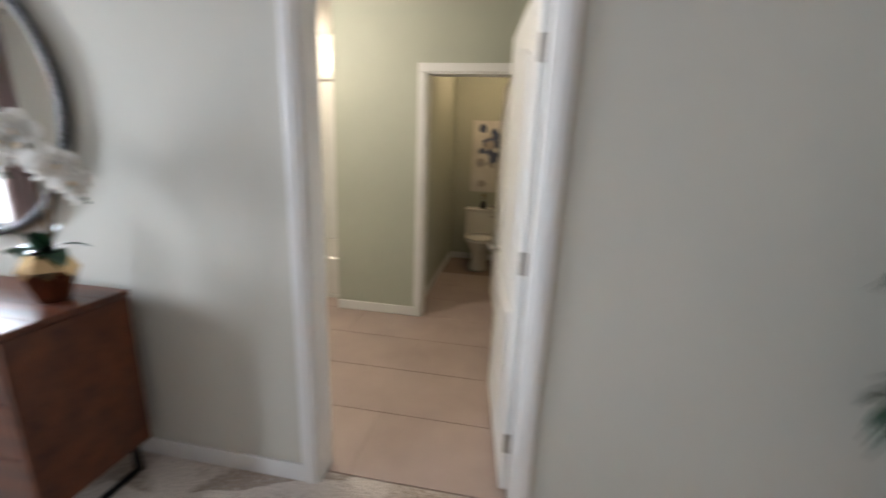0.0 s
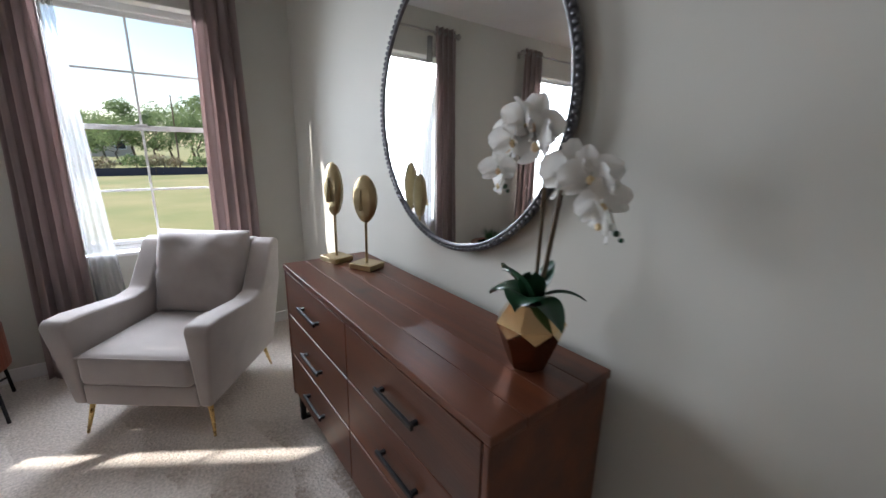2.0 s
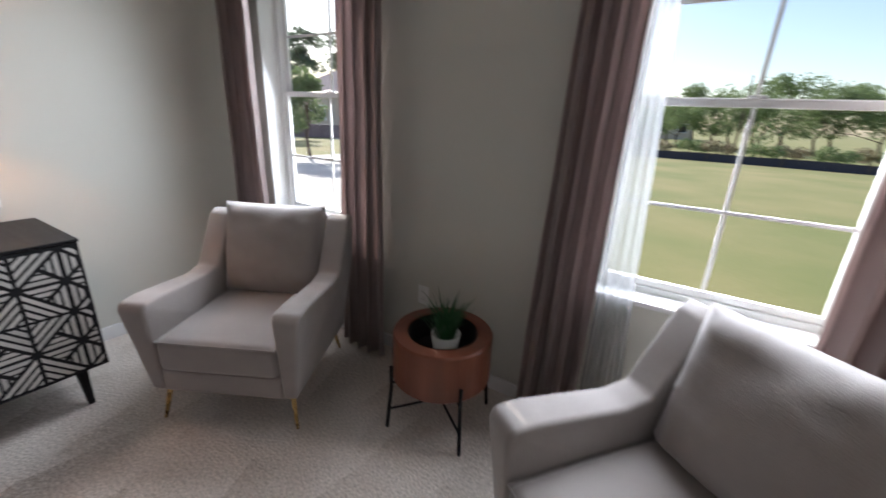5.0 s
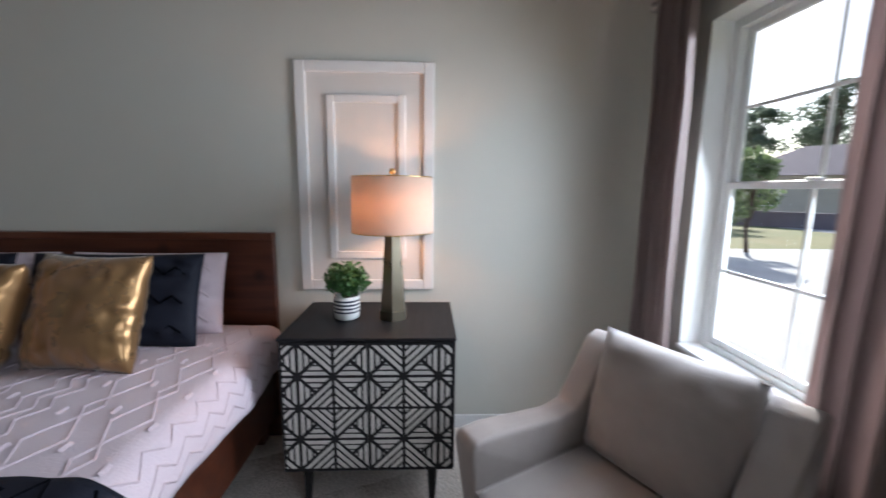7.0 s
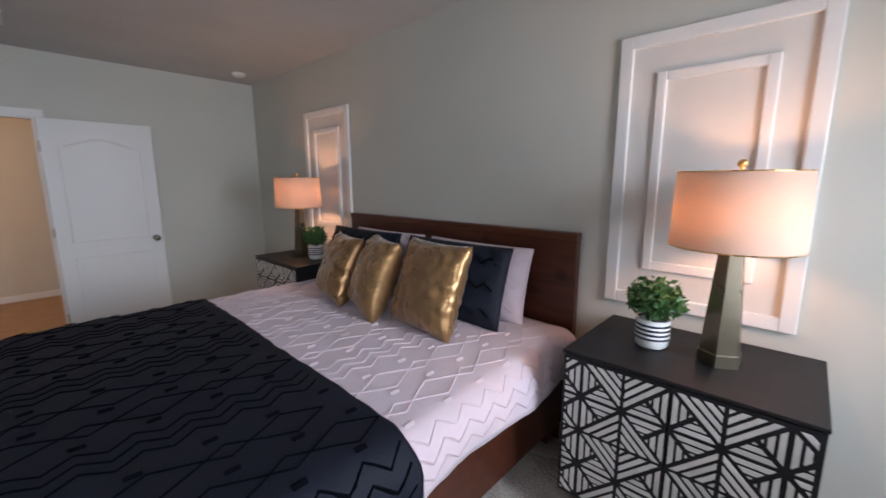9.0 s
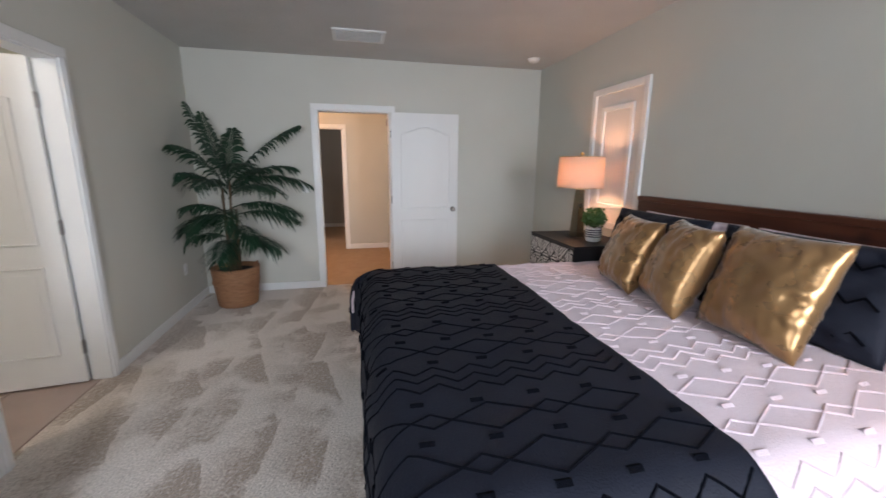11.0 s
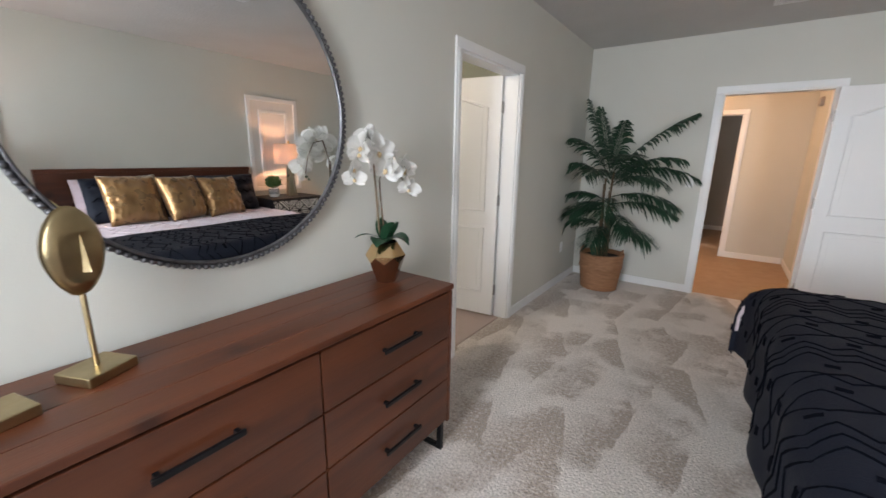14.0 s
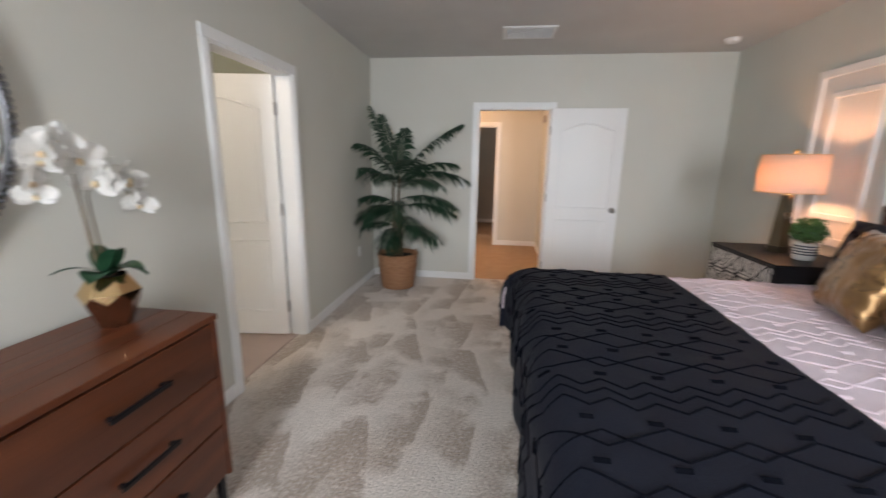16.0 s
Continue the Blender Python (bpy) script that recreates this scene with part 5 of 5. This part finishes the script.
def nightstand():
    """Local: x runs along the front (0 to 0.78), y is depth from the front (0 to 0.56), z up."""
    w, d, z0, z1 = 0.778, 0.56, 0.185, 0.826
    root = thing("nightstand", pose(3.335, 2.645, 0, 0, 0, -90), "black nightstand with white bone inlay in a geometric pattern", "nightstand", "nightstands")
    part("cabinet_body", bm_box(0, 0.012, z0, w, d, z1 - 0.014, 0.003), BLACKW, root)
    part("top", bm_box(-0.003, -0.003, z1 - 0.014, w + 0.003, d, z1, 0.003), BLACKW, root)
    doors = [part("door", bm_box(0.004 + k * w / 2, 0.0, z0 + 0.004, (k + 1) * w / 2 - 0.004 * k - 0.001, 0.012, z1 - 0.018), BLACKW, root) for k in (0, 1)]
    x_edges, z_edges = (0.016, 0.762), (z0 + 0.014, z1 - 0.026)
    cw, ch = 0.1555, (z_edges[1] - z_edges[0]) / 4
    stars = [0.082 + cw * 2 * k for k in range(-1, 4)]
    for ci in range(-1, 6):
        xa = 0.082 + cw * ci
        xs = xa if ci % 2 == 0 else xa + cw
        sx = 1 if ci % 2 == 0 else -1
        for ri in range(4):
            za = z_edges[0] + ch * ri
            zs = za + ch if ri % 2 == 0 else za
            sz = -1 if ri % 2 == 0 else 1
            sq = [(0.0, 0.0), (1.0, 0.0), (1.0, 1.0), (0.0, 1.0)]
            bars = []
            for k in range(3):
                lo, hi = 0.05 + 0.165 * k, 0.155 + 0.165 * k
                bars.append([lambda p, lo=lo: p[1] - lo, lambda p, hi=hi: hi - p[1], lambda p: p[0] - p[1] - 0.08, lambda p: 0.93 - p[0] - p[1]])
                bars.append([lambda p, lo=lo: p[0] - lo, lambda p, hi=hi: hi - p[0], lambda p: p[1] - p[0] - 0.08, lambda p: 0.93 - p[0] - p[1]])
            for k in range(4):
                lo, hi = 1.07 + 0.245 * k, 1.215 + 0.245 * k
                bars.append([lambda p, lo=lo: p[0] + p[1] - lo, lambda p, hi=hi: hi - p[0] - p[1], lambda p: 0.955 - p[0], lambda p: 0.955 - p[1]])
            for tests in bars:
                poly = list(sq)
                for fn in tests:
                    poly = clip(poly, fn) if poly else poly
                pts = [(xs + sx * u * cw, zs + sz * v * ch) for u, v in poly]
                for fn in (lambda p: p[0] - x_edges[0], lambda p: x_edges[1] - p[0]):
                    pts = clip(pts, fn) if pts else pts
                if len(pts) < 3:
                    continue
                ar = abs(sum(a[0] * b[1] - b[0] * a[1] for a, b in zip(pts, pts[1:] + pts[:1]))) / 2
                if ar < 2e-5:
                    continue
                cx = sum(p[0] for p in pts) / len(pts)
                part("inlay", shift(bm_prism(pts, 0.003), pose(0, -0.0028, 0)), INLAY, doors[0] if cx < w / 2 else doors[1])
    for x in (0.10, 0.678):
        for y, yy in ((0.05, 0.02), (0.48, 0.52)):
            part("leg", bm_tube([(x, y, z0 + 0.005), (x, yy, 0)], 0.026, 8, taper=0.014), BLACKM, root, "black splayed metal leg")
        part("leg_brace", bm_box(x - 0.012, 0.04, z0 - 0.02, x + 0.012, 0.50, z0), BLACKM, root)
    return root


ns = nightstand()
copy_thing(ns, pose(3.335, 5.668, 0, 0, 0, -90))
NT = 0.826


def table_lamp(x, y):
    root = thing("table_lamp", pose(x, y, NT), "lit table lamp, linen drum shade on a smoked tapered base", "table lamp", "bedside lamps")
    part("base", bm_lathe([(0, 0), (0.074, 0), (0.074, 0.045), (0.069, 0.05), (0.042, 0.42), (0, 0.42)], 6), LAMPB, root, "smoked metal six-sided tapered base")
    part("neck", bm_tube([(0, 0, 0.42), (0, 0, 0.47)], 0.008, 10), GOLDLEG, root)
    part("finial", bm_lathe([(0, 0.708), (0.005, 0.708), (0.005, 0.716), (0.015, 0.722), (0.016, 0.732), (0.009, 0.742), (0, 0.744)], 14), GOLDLEG, root, "gold finial", True)
    shade = part("shade", bm_lathe([(0.200, 0.438), (0.192, 0.702), (0.190, 0.702), (0.198, 0.438), (0.200, 0.438)], 56), SHADE, root, "cream linen drum shade", True)
    for r, z in ((0.1995, 0.438), (0.1915, 0.702)):
        part("shade_rim", bm_tube([(r * math.cos(2 * math.pi * k / 48), r * math.sin(2 * math.pi * k / 48), z) for k in range(48)], 0.0025, 6, closed=True), GOLDLEG, shade)
    sp = bmesh.new()
    for k in range(3):
        a = 2 * math.pi * k / 3
        bm_tube([(0, 0, 0.705), (0.19 * math.cos(a), 0.19 * math.sin(a), 0.70)], 0.002, 5, sp)
    bm_tube([(0, 0, 0.47), (0, 0, 0.71)], 0.003, 5, sp)
    part("harp", sp, GOLDLEG, root)
    lamp("bulb_light", "POINT", 5.0, (1.0, 0.50, 0.26), Matrix.Translation((x + 0.012, y, NT + 0.56)), radius=0.035)


table_lamp(3.62, 2.165)
table_lamp(3.64, 5.375)


def boxwood(x, y, seed):
    root = thing("potted_boxwood", pose(x, y, NT), "small faux boxwood in a striped white pot", "potted plant", "bedside plants")
    part("pot", bm_lathe([(0, 0), (0.050, 0), (0.062, 0.012), (0.066, 0.05), (0.064, 0.12), (0.057, 0.12), (0.055, 0.10), (0, 0.10)], 32), CERAM, root, "white ceramic pot", True)
    for k in range(4):
        z = 0.045 + 0.018 * k
        r = 0.0668 - 0.0004 * k
        part("stripe", bm_lathe([(r - 0.003, z - 0.005), (r, z - 0.0045), (r, z + 0.0045), (r - 0.003, z + 0.005)], 32), NAVYLINE, root, "dark navy glazed stripe", True)
    part("foliage", leaf_cloud([(0, 0, 0.215, 0.10, 0.10, 0.075), (0.02, 0.035, 0.205, 0.088, 0.085, 0.065), (-0.03, -0.03, 0.20, 0.085, 0.09, 0.065), (0.0, 0.0, 0.175, 0.10, 0.10, 0.05)], 1900, 0.0135, seed=seed), BOX, root)
    tw, rn = bmesh.new(), random.Random(seed)
    for _ in range(12):
        a = rn.random() * 6.28
        bm_tube([(0, 0, 0.10), (0.06 * math.cos(a), 0.06 * math.sin(a), 0.14 + 0.1 * rn.random())], 0.0018, 4, tw)
    part("twigs", tw, STEM, root)


boxwood(3.61, 2.395, 21)
boxwood(3.63, 5.10, 22)

# ---- palm ----
pm = thing("potted_palm", pose(0.425, 6.52, 0), "tall faux palm in a round woven basket", "potted palm")
prof = [(0, 0), (0.165, 0)]
for k in range(31):
    z = 0.004 + 0.40 * k / 30
    prof.append((0.185 + 0.045 * (z / 0.4) ** 0.8 + (0.0035 if k % 2 else -0.0015) + (0.008 if k in (18, 19) else 0), z))
prof += [(0.20, 0.405), (0.195, 0.36), (0, 0.36)]
bk = part("basket", bm_lathe(prof, 48), BASKET, pm, "woven tan basket", True)
for s in (-1, 1):
    part("handle", bm_tube([(s * 0.20, -0.07, 0.39), (s * 0.205, -0.05, 0.44), (s * 0.205, 0.05, 0.44), (s * 0.20, 0.07, 0.39)], 0.010, 7), BASKET, bk)
part("soil", bm_lathe([(0, 0.365), (0.19, 0.362)], 24), SOIL, pm)
rnd = random.Random(12)
for k in range(5):
    a = k * 1.257
    part("cane", bm_tube([(0.045 * math.cos(a), 0.045 * math.sin(a), 0.36), (0.05 * math.cos(a), 0.05 * math.sin(a), 0.75), (0.06 * math.cos(a + 0.4), 0.06 * math.sin(a + 0.4), 1.0 + 0.07 * k)], 0.017, 7, taper=0.010), STEM, pm, smooth=True)


def frond(yaw, z0, length, rise, droop, seed):
    """An arching rib with two rows of narrow drooping leaflets."""
    rn = random.Random(seed)
    rot = Matrix.Rotation(radians(yaw), 3, "Z")

    def rib(s):
        return rot @ Vector((length * s, 0, z0 + rise * s - droop * s * s))
    bm = bm_tube([rib(k / 9) for k in range(10)], 0.006, 5, taper=0.002)
    m = 25
    for k in range(m):
        s = 0.20 + 0.80 * k / (m - 1)
        p, tang = rib(s), (rib(min(1, s + 0.02)) - rib(s - 0.02)).normalized()
        for sd in (-1, 1):
            side = rot @ Vector((0, sd, 0))
            ln = 0.25 * math.sin(math.pi * (0.20 + 0.70 * (s - 0.2) / 0.8)) ** 0.8 * (0.85 + 0.3 * rn.random())
            dirv = (side * 0.8 + tang * (0.45 + 0.6 * s) + Vector((0, 0, 0.30 + 0.15 * rn.random()))).normalized()
            sag = 0.55 + 0.35 * rn.random()
            prev = None
            for f, wid in ((0.0, 0.004), (0.35, 0.0125), (0.7, 0.010), (1.0, 0.0008)):
                c = p + dirv * ln * f - Vector((0, 0, sag * ln * f * f))
                cur = [bm.verts.new(c - tang * wid), bm.verts.new(c + tang * wid)]
                if prev:
                    bm.faces.new((prev[0], prev[1], cur[1], cur[0]))
                prev = cur
    for v in bm.verts:
        v.co.x = max(v.co.x, -0.415)
        v.co.y = min(v.co.y, 0.41)
    return bm


for k, (yaw, z0, ln, rise, droop) in enumerate((
        (10, 1.25, 0.68, 0.84, 0.26), (170, 1.25, 0.30, 0.85, 0.10), (150, 1.25, 0.22, 0.72, 0.05), (5, 1.20, 0.76, 0.45, 0.40), (-3, 1.20, 0.62, 0.52, 0.30), (185, 1.15, 0.42, 0.45, 0.25),
        (-15, 1.00, 0.66, 0.30, 0.32), (-5, 0.92, 0.62, 0.25, 0.28), (-20, 0.70, 0.50, 0.15, 0.24), (180, 0.95, 0.42, 0.28, 0.22), (190, 0.84, 0.42, 0.22, 0.25), (175, 0.70, 0.42, 0.15, 0.16),
        (-60, 1.20, 0.58, 0.60, 0.36), (-100, 1.15, 0.58, 0.50, 0.40), (-80, 0.95, 0.56, 0.32, 0.40), (-120, 0.90, 0.50, 0.30, 0.35), (-50, 0.80, 0.48, 0.22, 0.33), (-95, 0.68, 0.42, 0.15, 0.28),
        (90, 1.20, 0.35, 0.70, 0.10), (60, 1.10, 0.40, 0.50, 0.20), (-130, 1.20, 0.45, 0.70, 0.30), (-35, 1.10, 0.62, 0.48, 0.38))):
    part("frond", frond(yaw, z0, ln, rise, droop, k), PALM, pm)

# ---- bathroom and toilet closet ----
toi = thing("toilet", pose(-3.99, 4.62, 0, 0, 0, -90), "white two-piece toilet with closed lid", "toilet")
part("tank", bm_box(-0.215, 0.005, 0.36, 0.215, 0.20, 0.70, 0.02, 3), PORC, toi, smooth=True)
part("tank_lid", bm_box(-0.23, 0.0, 0.70, 0.23, 0.215, 0.735, 0.012, 3), PORC, toi)
bw = bm_lathe([(0, 0), (0.115, 0), (0.12, 0.03), (0.09, 0.14), (0.12, 0.26), (0.175, 0.37), (0.18, 0.395), (0, 0.395)], 32)
shift(bw, pose(0, 0.45, 0) @ Matrix.Diagonal((1, 1.28, 1, 1)))
part("bowl", bw, PORC, toi, smooth=True)
part("pedestal", bm_box(-0.10, 0.06, 0, 0.10, 0.40, 0.36, 0.03, 3), PORC, toi, smooth=True)
sl = bm_lathe([(0, 0.40), (0.185, 0.40), (0.19, 0.41), (0.185, 0.43), (0, 0.438)], 32)
part("seat_lid", shift(sl, pose(0, 0.44, 0) @ Matrix.Diagonal((1, 1.25, 1, 1))), PORC, toi, smooth=True)
part("flush_lever", bm_tube([(-0.16, 0.20, 0.65), (-0.16, 0.225, 0.65), (-0.10, 0.23, 0.645)], 0.006, 6), NICKEL, toi)
pv = thing("bud_vase", pose(-3.87, 4.62, 0.735), "small dark vase with pale sprig", "vase")
part("vessel", bm_lathe([(0, 0), (0.035, 0), (0.045, 0.04), (0.025, 0.085), (0.03, 0.10), (0, 0.10)], 18), BLACKW, pv, smooth=True)
part("sprig", leaf_cloud([(0, 0, 0.15, 0.04, 0.04, 0.05)], 60, 0.015, seed=3), DRYL, pv)
art = thing("wall_art", pose(-3.998, 4.775, 1.40, 0, 0, -90), "abstract canvas in blue-black, tan and white", "painting")
part("canvas", bm_box(-0.35, 0, -0.455, 0.35, 0.03, 0.455, 0.003), CANVAS, art)
rnd = random.Random(31)
for k in range(34):
    cx, cz = rnd.uniform(-0.28, 0.28), rnd.uniform(-0.38, 0.38)
    if k < 12:
        cx, cz = 0.14 + rnd.uniform(-0.13, 0.13), rnd.uniform(-0.1, 0.4)
    rr = rnd.uniform(0.03, 0.085)
    poly = [(cx + rr * rnd.uniform(0.6, 1.1) * math.cos(2 * math.pi * j / 11), cz + rr * rnd.uniform(0.6, 1.1) * math.sin(2 * math.pi * j / 11)) for j in range(11)]
    part("paint_dab", shift(bm_prism(poly, 0.001 + 0.0004 * (k % 5)), pose(0, 0.0295, 0)), BLUEP if k % 3 else GREYP, art)
tub = thing("bathtub", pose(-2.5, 2.95, 0), "white bathtub in a shower alcove", "bathtub")
tb = bm_box(-0.43, -0.6, 0, 0.40, 0.50, 0.03)
bm_box(0.32, -0.6, 0.03, 0.40, 0.50, 0.40, 0.012, 3, tb)
bm_box(-0.43, -0.6, 0.03, -0.37, 0.50, 0.40, 0.012, 3, tb)
bm_box(-0.37, 0.42, 0.03, 0.32, 0.50, 0.40, 0.012, 3, tb)
bm_box(-0.37, -0.6, 0.03, 0.32, -0.52, 0.40, 0.012, 3, tb)
part("tub_body", tb, PORC, tub)
sr2 = thing("shower_rod", pose(-2.15, 2.3, 2.02), "thin nickel shower rod across the alcove", "shower rod")
part("rod", bm_tube([(0, 0, 0), (0, 1.17, 0)], 0.012, 10), NICKEL, sr2)


def ceiling_lamp(x, y, watts, color, label):
    root = thing("ceiling_lamp", pose(x, y, H), label, "ceiling lamp")
    part("canopy", bm_lathe([(0, -0.02), (0.09, -0.02), (0.10, -0.0005), (0, -0.0005)], 28), NICKEL, root, smooth=True)
    part("bowl", bm_lathe([(0, -0.085), (0.06, -0.08), (0.11, -0.055), (0.13, -0.022), (0.125, -0.02), (0.0, -0.02)], 32), CERAM, root, smooth=True)
    lamp("ceiling_light", "POINT", watts, color, Matrix.Translation((x, y, H - 0.19)), radius=0.09)


ceiling_lamp(-3.2, 4.72, 3.6, (1.0, 0.72, 0.44), "flush white glass lamp in the toilet closet")
ceiling_lamp(-0.85, 3.35, 15.0, (1.0, 0.87, 0.74), "flush white glass lamp in the bathroom")
ceiling_lamp(-2.55, 2.75, 5, (1.0, 0.80, 0.58), "flush white glass lamp over the bathtub")
# the dim room's lamp is added as fill; no fixture is known there
ceiling_lamp(1.9, 10.6, 2.2, (1.0, 0.92, 0.84), "unseen lamp added to brighten the dim room")
ceiling_lamp(0.45, 8.1, 25, (1.0, 0.60, 0.36), "flush white glass lamp in the hall")

# bathroom floor tiles
for i in range(7):
    for j in range(4):
        x, y = -0.064 - 0.455 * (i + 1), 1.9 + 1.22 * j - (0.6 if i % 2 else 0)
        x0, x1, y0, y1 = x, min(x + 0.451, -0.064), max(y, BY0), min(y + 1.217, BY1)
        if x0 < -4.0 or y1 - y0 < 0.05:
            continue
        t2 = part("tile", bm_box(x0, y0, -0.006, x1, y1, 0.0, 0.0015, 1), TILE, bpy.data.objects["floor_bath"])
